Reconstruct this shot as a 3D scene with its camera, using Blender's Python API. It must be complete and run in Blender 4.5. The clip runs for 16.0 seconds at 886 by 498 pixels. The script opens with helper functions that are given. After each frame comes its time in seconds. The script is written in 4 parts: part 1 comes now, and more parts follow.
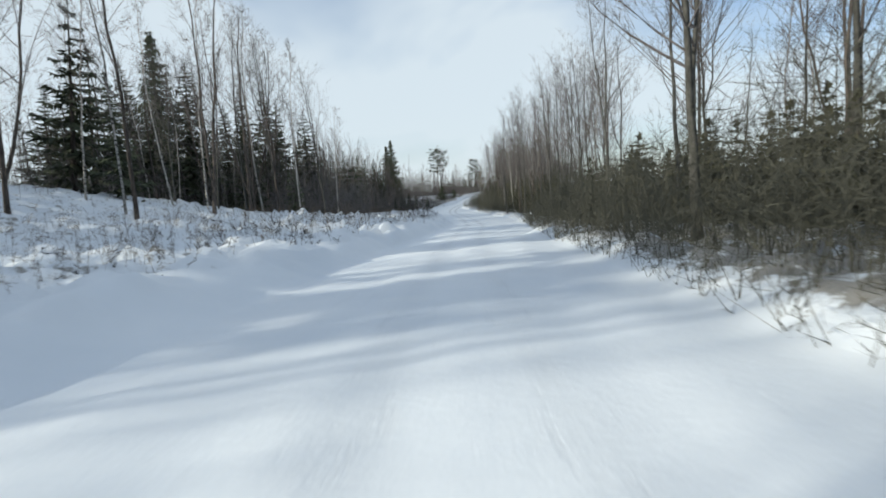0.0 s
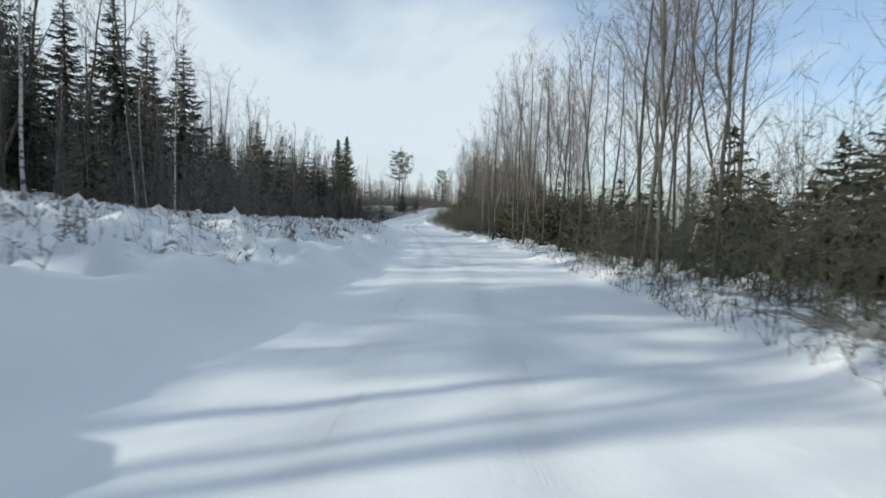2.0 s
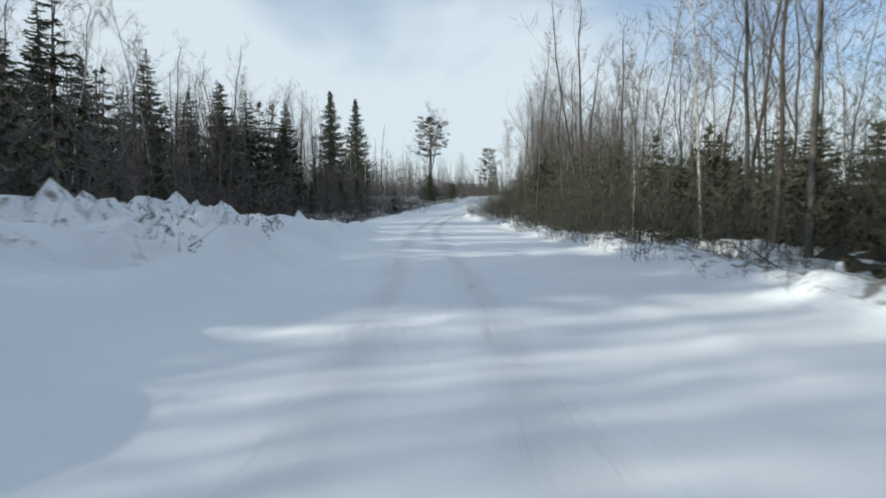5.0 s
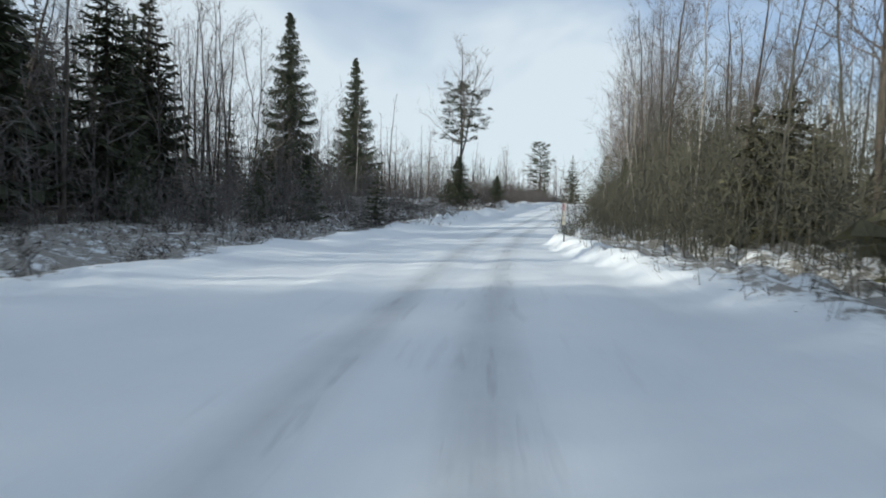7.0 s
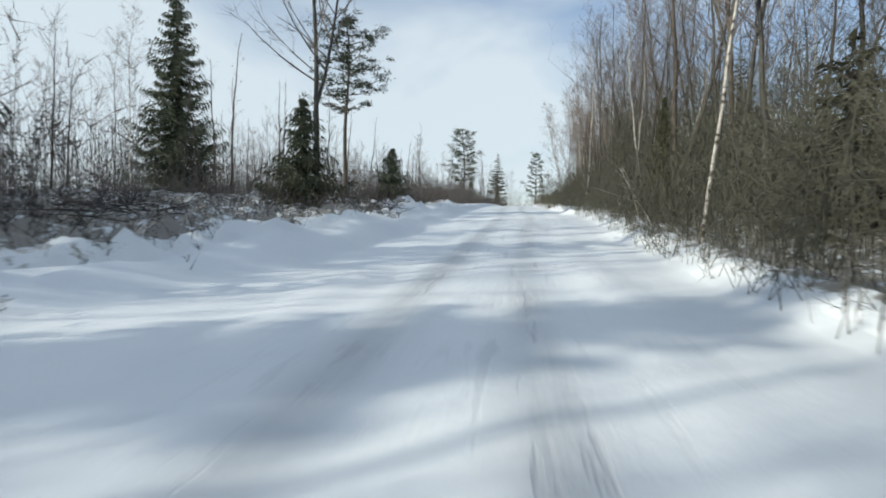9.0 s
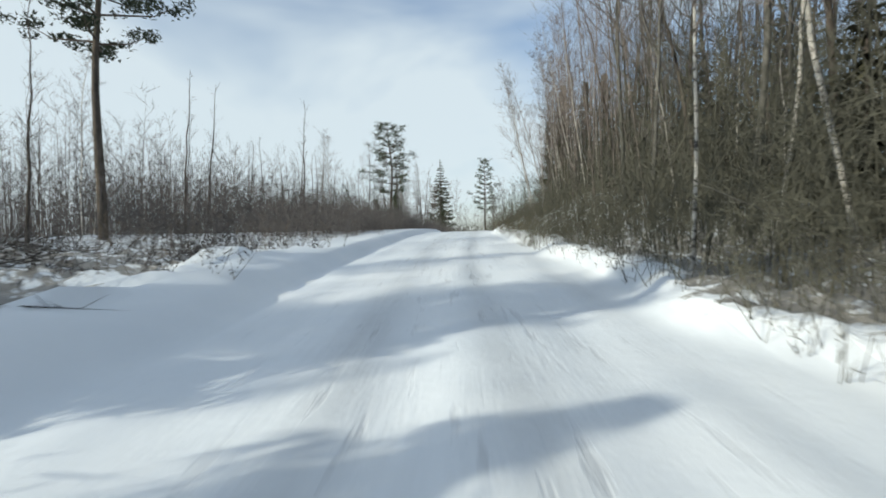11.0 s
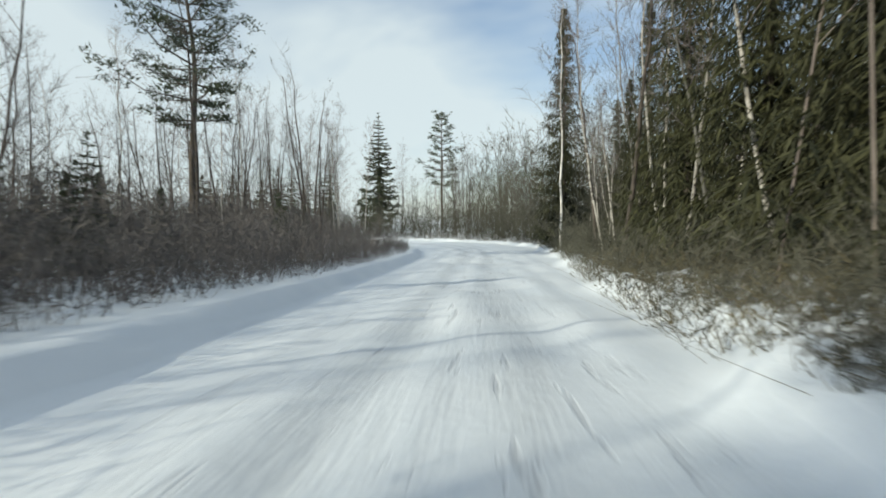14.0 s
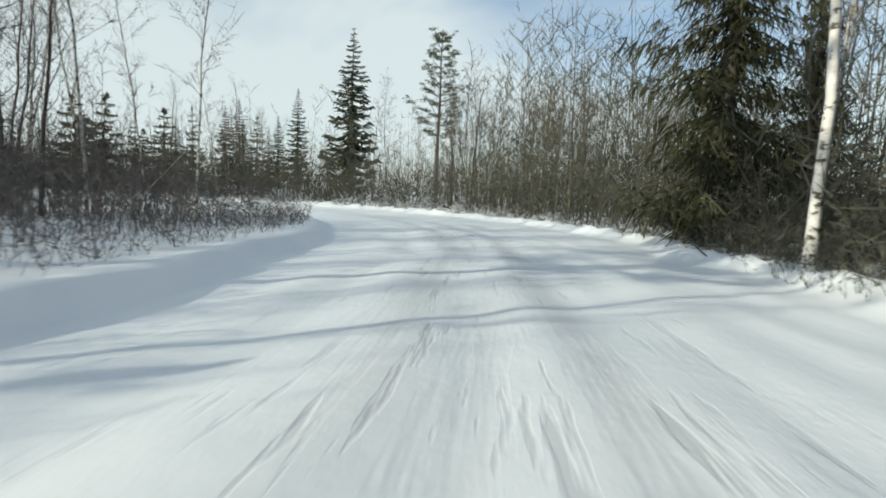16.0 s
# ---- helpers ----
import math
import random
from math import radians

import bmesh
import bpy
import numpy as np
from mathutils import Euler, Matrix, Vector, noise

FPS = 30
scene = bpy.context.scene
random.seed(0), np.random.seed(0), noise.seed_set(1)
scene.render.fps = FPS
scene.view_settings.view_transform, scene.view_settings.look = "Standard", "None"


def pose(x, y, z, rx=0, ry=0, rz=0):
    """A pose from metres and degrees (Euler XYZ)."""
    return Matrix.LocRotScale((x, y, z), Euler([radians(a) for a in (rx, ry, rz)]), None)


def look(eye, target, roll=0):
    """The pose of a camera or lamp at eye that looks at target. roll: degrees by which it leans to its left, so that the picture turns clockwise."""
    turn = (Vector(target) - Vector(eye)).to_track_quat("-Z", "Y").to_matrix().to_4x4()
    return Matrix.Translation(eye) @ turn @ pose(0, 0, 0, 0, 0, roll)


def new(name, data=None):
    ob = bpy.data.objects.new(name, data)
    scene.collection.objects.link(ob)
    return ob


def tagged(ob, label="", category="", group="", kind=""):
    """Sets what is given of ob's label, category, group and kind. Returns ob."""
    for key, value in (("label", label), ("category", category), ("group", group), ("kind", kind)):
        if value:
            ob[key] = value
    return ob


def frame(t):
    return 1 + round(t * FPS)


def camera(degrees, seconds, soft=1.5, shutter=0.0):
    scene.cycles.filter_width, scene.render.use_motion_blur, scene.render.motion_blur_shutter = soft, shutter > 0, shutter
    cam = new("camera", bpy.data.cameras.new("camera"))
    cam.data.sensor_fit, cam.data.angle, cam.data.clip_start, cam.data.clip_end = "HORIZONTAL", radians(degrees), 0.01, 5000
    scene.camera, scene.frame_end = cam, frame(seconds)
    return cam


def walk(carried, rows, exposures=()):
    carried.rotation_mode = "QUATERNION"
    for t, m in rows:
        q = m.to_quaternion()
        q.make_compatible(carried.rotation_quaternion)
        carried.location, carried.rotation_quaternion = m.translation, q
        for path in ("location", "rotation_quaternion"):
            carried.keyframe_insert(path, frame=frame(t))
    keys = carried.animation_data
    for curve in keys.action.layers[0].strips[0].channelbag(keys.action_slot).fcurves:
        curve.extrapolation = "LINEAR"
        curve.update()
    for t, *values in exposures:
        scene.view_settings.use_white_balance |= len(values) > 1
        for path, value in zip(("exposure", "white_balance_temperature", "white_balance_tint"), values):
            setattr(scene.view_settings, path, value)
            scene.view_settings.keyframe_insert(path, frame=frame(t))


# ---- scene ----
cam = camera(78.5, 16.0, 1.75, 0.15)
PATH = [
    (0, (0.028, -0.001, 2.628), (0.019, 1.990, 2.433), -4.04),
    (0.5, (0.137, 7.057, 2.458), (0.164, 9.050, 2.286), -2.86),
    (1, (0.471, 14.500, 2.240), (0.550, 16.493, 2.083), -1.29),
    (1.5, (0.741, 21.381, 1.881), (0.886, 23.371, 1.742), 2.04),
    (2, (1.354, 29.478, 1.743), (1.494, 31.468, 1.605), 1.73),
    (2.5, (1.969, 36.405, 1.536), (2.074, 38.397, 1.391), 0.83),
    (3, (2.571, 44.640, 1.238), (2.641, 46.632, 1.075), -0.01),
    (3.5, (3.014, 51.886, 0.981), (3.073, 53.878, 0.816), 0.77),
    (4, (3.623, 60.057, 0.607), (3.655, 62.049, 0.437), -0.39),
    (5, (3.493, 79.695, 0.284), (3.468, 81.689, 0.130), 0.04),
    (6, (2.691, 100.558, 0.117), (2.610, 102.552, -0.017), 1.72),
    (6.5, (2.563, 110.062, 0.034), (2.454, 112.055, -0.087), 2.40),
    (7, (2.759, 118.533, 0.083), (2.612, 120.524, -0.032), 1.49),
    (7.3, (2.820, 122.997, 0.119), (2.675, 124.989, 0.007), 0.79),
    (7.5, (2.868, 125.831, 0.144), (2.741, 127.824, 0.034), 0.58),
    (7.7, (2.924, 128.677, 0.170), (2.846, 130.672, 0.057), 0.32),
    (7.9, (3.039, 131.333, 0.201), (3.023, 133.329, 0.086), -0.37),
    (8, (3.142, 132.714, 0.226), (3.131, 134.711, 0.110), 0.03),
    (8.5, (3.736, 139.409, 0.338), (3.801, 141.406, 0.234), 0.45),
    (9, (4.684, 146.868, 0.565), (4.827, 148.861, 0.478), 0.81),
    (9.5, (5.889, 153.436, 0.885), (6.112, 155.422, 0.810), 0.69),
    (10, (7.261, 159.697, 1.196), (7.569, 161.672, 1.141), -0.72),
    (11, (10.096, 171.949, 2.418), (10.423, 173.921, 2.377), -1.13),
    (12, (13.140, 187.630, 2.979), (13.461, 189.604, 2.951), 1.09),
    (12.5, (14.640, 195.686, 3.446), (14.973, 197.657, 3.415), 1.06),
    (13, (16.610, 202.198, 3.911), (17.017, 204.155, 3.861), 0.15),
    (13.5, (18.322, 207.849, 4.035), (18.786, 209.792, 3.958), -0.10),
    (14, (21.066, 215.006, 3.740), (21.543, 216.945, 3.625), -0.55),
    (14.5, (23.737, 223.700, 3.340), (24.209, 225.638, 3.195), 1.12),
    (15, (25.876, 230.619, 3.057), (26.332, 232.558, 2.877), 1.51),
    (15.5, (27.870, 237.107, 2.833), (28.334, 239.043, 2.640), 2.42),
    (16, (29.509, 242.776, 2.510), (29.976, 244.709, 2.296), 2.48),
]
walk(cam, [(t, look(eye, target, roll)) for t, eye, target, roll in PATH],
     ((0, 0.0, 6500, 10), (8, 0.0, 6500, 10), (10, 0.0, 6550, 9), (12.5, 0.0, 6600, 7), (16, 0.0, 6850, 6)))

# ---- light ----
SUN_FROM = Vector((-0.93, -0.33, 0.0)).normalized()
SUN_ELEV = 20.5
world = bpy.data.worlds.new("winter_sky")
scene.world = world
world.use_nodes = True
wt = world.node_tree
wt.nodes.clear()
w_out = wt.nodes.new("ShaderNodeOutputWorld")
w_bg = wt.nodes.new("ShaderNodeBackground")
w_sky = wt.nodes.new("ShaderNodeTexSky")
w_sky.sky_type = "NISHITA"
w_sky.sun_disc = False
w_sky.sun_elevation = radians(SUN_ELEV)
w_sky.sun_rotation = math.atan2(SUN_FROM.x, SUN_FROM.y)
w_sky.air_density, w_sky.dust_density, w_sky.ozone_density = 1.2, 0.5, 2.0
# thin cloud veil over the blue
w_tc = wt.nodes.new("ShaderNodeTexCoord")
w_map = wt.nodes.new("ShaderNodeMapping")
w_map.inputs["Scale"].default_value = (1.0, 1.0, 2.6)
w_map.inputs["Location"].default_value = (0.35, 0.2, 0.0)
w_noise = wt.nodes.new("ShaderNodeTexNoise")
w_noise.inputs["Scale"].default_value = 1.5
w_noise.inputs["Detail"].default_value = 4.5
w_noise.inputs["Roughness"].default_value = 0.5
w_noise.inputs["Distortion"].default_value = 0.4
w_ramp = wt.nodes.new("ShaderNodeValToRGB")
w_ramp.color_ramp.elements[0].position = 0.37
w_ramp.color_ramp.elements[1].position = 0.58
w_ramp.color_ramp.elements[0].color = (0.25, 0.25, 0.25, 1)
w_ramp.color_ramp.elements[1].color = (0.9, 0.9, 0.9, 1)
w_mix = wt.nodes.new("ShaderNodeMixRGB")
w_mix.inputs[2].default_value = (10.2, 11.6, 12.4, 1)
wt.links.new(w_tc.outputs["Generated"], w_map.inputs["Vector"])
wt.links.new(w_map.outputs[0], w_noise.inputs["Vector"])
w_sep = wt.nodes.new("ShaderNodeSeparateXYZ")
wt.links.new(w_tc.outputs["Generated"], w_sep.inputs[0])
w_high = wt.nodes.new("ShaderNodeMath")
w_high.operation = "MULTIPLY_ADD"
w_high.inputs[1].default_value, w_high.inputs[2].default_value = -0.48, 0.14
w_low = wt.nodes.new("ShaderNodeMath")
w_low.operation = "MINIMUM"
w_low.inputs[1].default_value = 0.38
wt.links.new(w_sep.outputs[2], w_low.inputs[0])
wt.links.new(w_low.outputs[0], w_high.inputs[0])
w_sum = wt.nodes.new("ShaderNodeMath")
w_sum.operation = "ADD"
wt.links.new(w_noise.outputs["Fac"], w_sum.inputs[0])
wt.links.new(w_high.outputs[0], w_sum.inputs[1])
wt.links.new(w_sum.outputs[0], w_ramp.inputs[0])
wt.links.new(w_ramp.outputs[0], w_mix.inputs[0])
w_gain = wt.nodes.new("ShaderNodeMixRGB")
w_gain.blend_type = "MULTIPLY"
w_gain.inputs[0].default_value = 1.0
w_gain.inputs[2].default_value = (1.4, 1.65, 2.0, 1)
wt.links.new(w_sky.outputs[0], w_gain.inputs[1])
wt.links.new(w_gain.outputs[0], w_mix.inputs[1])
wt.links.new(w_mix.outputs[0], w_bg.inputs[0])
w_bg.inputs[1].default_value = 0.072
wt.links.new(w_bg.outputs[0], w_out.inputs[0])

sun_data = bpy.data.lights.new("sun", "SUN")
sun_data.energy, sun_data.angle, sun_data.color = 5.0, radians(0.53), (0.97, 0.935, 0.79)
sun = new("sun", sun_data)
to_sun = SUN_FROM * math.cos(radians(SUN_ELEV)) + Vector((0, 0, math.sin(radians(SUN_ELEV))))
sun.matrix_world = look(to_sun * 200, (0, 0, 0))
scene.view_settings.exposure = 0.0


# ---- materials ----
def material(name, rough=0.8, spec=0.3):
    m = bpy.data.materials.new(name)
    m.use_nodes = True
    b = m.node_tree.nodes["Principled BSDF"]
    b.inputs["Roughness"].default_value = rough
    b.inputs["Specular IOR Level"].default_value = spec
    return m, m.node_tree, b


def noise_node(nt, scale, detail=4.0, coord=None, rough=0.55):
    n = nt.nodes.new("ShaderNodeTexNoise")
    n.inputs["Scale"].default_value = scale
    n.inputs["Detail"].default_value = detail
    n.inputs["Roughness"].default_value = rough
    if coord:
        nt.links.new(coord, n.inputs["Vector"])
    return n


def ramp_node(nt, source, stops):
    r = nt.nodes.new("ShaderNodeValToRGB")
    while len(r.color_ramp.elements) < len(stops):
        r.color_ramp.elements.new(0.5)
    for e, (p, c) in zip(r.color_ramp.elements, stops):
        e.position, e.color = p, (*c, 1)
    nt.links.new(source, r.inputs[0])
    return r


def mix_node(nt, fac, a, b, kind="MIX"):
    n = nt.nodes.new("ShaderNodeMixRGB")
    n.blend_type = kind
    for k, v in enumerate((fac, a, b)):
        if isinstance(v, bpy.types.NodeSocket):
            nt.links.new(v, n.inputs[k])
        else:
            n.inputs[k].default_value = v if k == 0 else (*v, 1)
    return n.outputs[0]


def math_node(nt, op, a, b=0.0, c=0.0):
    n = nt.nodes.new("ShaderNodeMath")
    n.operation = op
    for k, v in enumerate((a, b, c)):
        if isinstance(v, bpy.types.NodeSocket):
            nt.links.new(v, n.inputs[k])
        else:
            n.inputs[k].default_value = v
    return n.outputs[0]


def bump_node(nt, height, strength, distance, bsdf):
    b = nt.nodes.new("ShaderNodeBump")
    b.inputs["Strength"].default_value = strength
    b.inputs["Distance"].default_value = distance
    nt.links.new(height, b.inputs["Height"])
    nt.links.new(b.outputs[0], bsdf.inputs["Normal"])


def world_pos(nt):
    return nt.nodes.new("ShaderNodeNewGeometry").outputs["Position"]


def bark_material(name, stops, scale, stretch=0.25, vary=0.3, rough=0.9, bump=0.02):
    m, nt, b = material(name, rough, 0.2)
    mp = nt.nodes.new("ShaderNodeMapping")
    mp.inputs["Scale"].default_value = (1, 1, stretch)
    nt.links.new(world_pos(nt), mp.inputs["Vector"])
    n = noise_node(nt, scale, 5, mp.outputs[0])
    col = ramp_node(nt, n.outputs["Fac"], stops).outputs[0]
    info = nt.nodes.new("ShaderNodeObjectInfo")
    bright = math_node(nt, "MULTIPLY_ADD", info.outputs["Random"], vary * 2, 1 - vary)
    hsv = nt.nodes.new("ShaderNodeHueSaturation")
    nt.links.new(col, hsv.inputs["Color"])
    nt.links.new(bright, hsv.inputs["Value"])
    nt.links.new(hsv.outputs[0], b.inputs["Base Color"])
    bump_node(nt, n.outputs["Fac"], 0.7, bump, b)
    return m


def needle_material(name, dark, light):
    m, nt, b = material(name, 0.75, 0.25)
    geo = nt.nodes.new("ShaderNodeNewGeometry")
    info = nt.nodes.new("ShaderNodeObjectInfo")
    n = noise_node(nt, 1.7, 3, geo.outputs["Position"])
    f = math_node(nt, "ADD", math_node(nt, "MULTIPLY", geo.outputs["Random Per Island"], 0.5), math_node(nt, "MULTIPLY", n.outputs["Fac"], 0.5))
    col = ramp_node(nt, f, ((0.25, dark), (0.75, light))).outputs[0]
    hsv = nt.nodes.new("ShaderNodeHueSaturation")
    nt.links.new(col, hsv.inputs["Color"])
    nt.links.new(math_node(nt, "MULTIPLY_ADD", info.outputs["Random"], 0.5, 0.75), hsv.inputs["Value"])
    nt.links.new(hsv.outputs[0], b.inputs["Base Color"])
    return m


def snow_ground_material():
    m, nt, b = material("snow", 0.55, 0.35)
    pos = world_pos(nt)
    lat = nt.nodes.new("ShaderNodeAttribute")
    lat.attribute_name = "lateral"
    big = noise_node(nt, 0.35, 5, pos)
    fine = noise_node(nt, 9.0, 6, pos, 0.65)
    white = ramp_node(nt, big.outputs["Fac"], ((0.3, (0.67, 0.715, 0.76)), (0.7, (0.765, 0.795, 0.82)))).outputs[0]
    # litter on the forest floor
    litter = noise_node(nt, 2.4, 6, pos, 0.7)
    amount = nt.nodes.new("ShaderNodeAttribute")
    amount.attribute_name = "litter"
    shifted = math_node(nt, "ADD", litter.outputs["Fac"], math_node(nt, "MULTIPLY_ADD", amount.outputs["Fac"], 0.22, -0.1))
    spots = ramp_node(nt, shifted, ((0.55, (0, 0, 0)), (0.63, (1, 1, 1)))).outputs[0]
    dirt = math_node(nt, "MULTIPLY", math_node(nt, "MULTIPLY", spots, math_node(nt, "MINIMUM", math_node(nt, "MULTIPLY", amount.outputs["Fac"], 4.0), 1.0)), 0.85)
    base = mix_node(nt, dirt, white, (0.16, 0.14, 0.11))
    # packed wheel tracks, long streaks along the road
    stripe = nt.nodes.new("ShaderNodeCombineXYZ")
    nt.links.new(math_node(nt, "MULTIPLY", lat.outputs["Fac"], 1.7), stripe.inputs[0])
    sep = nt.nodes.new("ShaderNodeSeparateXYZ")
    nt.links.new(pos, sep.inputs[0])
    nt.links.new(math_node(nt, "MULTIPLY", sep.outputs[1], 0.17), stripe.inputs[1])
    st = noise_node(nt, 1.0, 4, stripe.outputs[0], 0.6)
    streak = ramp_node(nt, st.outputs["Fac"], ((0.47, (0, 0, 0)), (0.64, (1, 1, 1)))).outputs[0]
    track = nt.nodes.new("ShaderNodeAttribute")
    track.attribute_name = "track"
    f1 = math_node(nt, "MULTIPLY", math_node(nt, "MULTIPLY_ADD", streak, 0.30, 0.13), track.outputs["Fac"])
    rub = noise_node(nt, 0.8, 6, pos, 0.7)
    f1 = math_node(nt, "MULTIPLY", f1, math_node(nt, "MULTIPLY_ADD", rub.outputs["Fac"], 1.2, 0.25))
    base = mix_node(nt, f1, base, (0.40, 0.42, 0.44))
    # short scraped ruts in the tracks
    cut = nt.nodes.new("ShaderNodeCombineXYZ")
    nt.links.new(math_node(nt, "MULTIPLY", lat.outputs["Fac"], 4.5), cut.inputs[0])
    nt.links.new(math_node(nt, "MULTIPLY", sep.outputs[1], 0.5), cut.inputs[1])
    ct = noise_node(nt, 1.0, 3, cut.outputs[0], 0.55)
    f2 = math_node(nt, "MULTIPLY", math_node(nt, "MULTIPLY", ramp_node(nt, ct.outputs["Fac"], ((0.59, (0, 0, 0)), (0.68, (1, 1, 1)))).outputs[0], track.outputs["Fac"]), 0.42)
    base = mix_node(nt, f2, base, (0.30, 0.31, 0.33))
    # polished wheel tracks, broken up along their length
    worn = nt.nodes.new("ShaderNodeAttribute")
    worn.attribute_name = "worn"
    f3 = math_node(nt, "MULTIPLY", math_node(nt, "MULTIPLY", worn.outputs["Fac"], math_node(nt, "MULTIPLY_ADD", rub.outputs["Fac"], 1.1, 0.12)), 0.67)
    base = mix_node(nt, f3, base, (0.36, 0.38, 0.40))
    nt.links.new(base, b.inputs["Base Color"])
    h = math_node(nt, "ADD", math_node(nt, "MULTIPLY", fine.outputs["Fac"], 0.10), big.outputs["Fac"])
    lumps = noise_node(nt, 1.7, 4, pos, 0.6)
    off_road = math_node(nt, "MINIMUM", math_node(nt, "MULTIPLY", amount.outputs["Fac"], 2.5), 1.0)
    h = math_node(nt, "ADD", h, math_node(nt, "MULTIPLY", math_node(nt, "MULTIPLY", lumps.outputs["Fac"], off_road), 3.0))
    h = math_node(nt, "SUBTRACT", h, math_node(nt, "ADD", math_node(nt, "MULTIPLY", f1, 0.55), math_node(nt, "MULTIPLY", f2, 0.28)))
    bump_node(nt, h, 0.45, 0.10, b)
    return m


M_SNOW = snow_ground_material()
M_BIRCH = bark_material("birch_bark", ((0.38, (0.05, 0.045, 0.04)), (0.47, (0.33, 0.31, 0.28)), (0.75, (0.50, 0.48, 0.44))), 5.0, 1.6, 0.35, 0.7, 0.008)
M_WHITE_BIRCH = bark_material("white_birch_bark", ((0.36, (0.06, 0.055, 0.05)), (0.43, (0.52, 0.50, 0.47)), (0.75, (0.70, 0.68, 0.65))), 4.0, 1.8, 0.1, 0.6, 0.008)
M_ASPEN = bark_material("aspen_bark", ((0.3, (0.042, 0.041, 0.037)), (0.6, (0.098, 0.095, 0.085)), (0.8, (0.155, 0.150, 0.135))), 7.0, 0.5, 0.3)
M_BARK = bark_material("dark_bark", ((0.3, (0.035, 0.03, 0.027)), (0.7, (0.12, 0.10, 0.085))), 8.0, 0.3, 0.3)
M_TWIG = bark_material("twig_bark", ((0.3, (0.085, 0.078, 0.074)), (0.7, (0.19, 0.172, 0.165))), 4.0, 0.5, 0.25)
M_DARK_TWIG = bark_material("dark_twig_bark", ((0.3, (0.035, 0.032, 0.030)), (0.7, (0.085, 0.078, 0.073))), 4.0, 0.5, 0.2)
M_BIRCH_TWIG = bark_material("birch_twig_bark", ((0.3, (0.085, 0.07, 0.065)), (0.7, (0.20, 0.17, 0.15))), 4.0, 0.5, 0.25)
M_BRUSH = bark_material("brush_bark", ((0.3, (0.054, 0.053, 0.041)), (0.55, (0.087, 0.086, 0.067)), (0.8, (0.125, 0.122, 0.097))), 1.2, 0.4, 0.1)
M_PINE_BARK = bark_material("pine_bark", ((0.3, (0.05, 0.044, 0.038)), (0.6, (0.10, 0.083, 0.068)), (0.8, (0.155, 0.122, 0.095))), 6.0, 0.4, 0.2)
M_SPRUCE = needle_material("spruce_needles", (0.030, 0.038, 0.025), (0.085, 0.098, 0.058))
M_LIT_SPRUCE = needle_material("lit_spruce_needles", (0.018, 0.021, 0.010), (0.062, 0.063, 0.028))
M_OLIVE = needle_material("young_pine_needles", (0.038, 0.039, 0.024), (0.100, 0.096, 0.055))
M_PINE = needle_material("pine_needles", (0.030, 0.042, 0.026), (0.082, 0.100, 0.058))
M_STALK = bark_material("dry_stalk", ((0.3, (0.07, 0.055, 0.042)), (0.7, (0.17, 0.135, 0.10))), 3.0, 0.5, 0.1)
M_GRASS = bark_material("dry_grass", ((0.3, (0.065, 0.058, 0.036)), (0.7, (0.16, 0.137, 0.085))), 3.0, 0.5, 0.1)

# ---- road line and ground ----
ROAD = [(-2.5, -60, 3.6), (-0.4, -20, 2.1), (0.0, 0, 1.33), (0.47, 14.5, 0.94), (1.35, 29.5, 0.44), (2.57, 44.6, -0.06), (3.4, 60, -0.69), (3.5, 79.7, -0.98),
        (2.9, 100, -1.06), (2.75, 118.5, -1.08), (3.15, 132.7, -0.93), (4.7, 146.9, -0.59), (7.25, 159.7, 0.04), (10.2, 172, 0.95), (13.1, 187.6, 1.85),
        (16.6, 202.2, 2.66), (19.4, 210.5, 2.8), (23.7, 223.7, 2.19), (27.9, 237.1, 1.66), (31.8, 249, 1.25), (34.6, 260, 1.0), (34.2, 271, 0.9), (28.5, 280, 0.9),
        (16.0, 285, 0.95), (0.0, 288, 1.1), (-30, 291, 1.3), (-90, 296, 1.5)]
LEFT_EDGE = ([-60, 0, 12, 22, 70, 90, 104, 112, 120, 130, 145, 152, 160, 180, 207, 230, 240, 250, 263, 400], [4.3, 4.0, 3.2, 2.5, 2.45, 2.7, 2.8, 3.2, 4.3, 5.0, 5.2, 4.5, 3.3, 3.1, 3.0, 3.4, 3.5, 3.7, 4.7, 4.8])
RIGHT_EDGE = ([-60, 0, 30, 65, 95, 120, 130, 137, 146, 156, 165, 185, 200, 207, 214, 230, 244, 252, 264, 280, 400], [2.4, 2.4, 3.2, 4.6, 4.6, 4.0, 2.6, 1.2, 2.2, 2.7, 2.6, 2.6, 1.6, 1.15, 1.55, 2.7, 3.95, 4.6, 5.5, 6.2, 5.0])


def smooth_line(pts, step=0.5):
    p = np.array(pts, float)
    p = np.vstack([2 * p[0] - p[1], p, 2 * p[-1] - p[-2]])
    out = []
    for k in range(1, len(p) - 2):
        n = max(2, int(np.linalg.norm(p[k + 1, :2] - p[k, :2]) / step))
        t = np.linspace(0, 1, n, endpoint=False)[:, None]
        a, b, c, d = p[k - 1], p[k], p[k + 1], p[k + 2]
        out.append(0.5 * (2 * b + (c - a) * t + (2 * a - 5 * b + 4 * c - d) * t**2 + (3 * b - a - 3 * c + d) * t**3))
    return np.vstack(out)


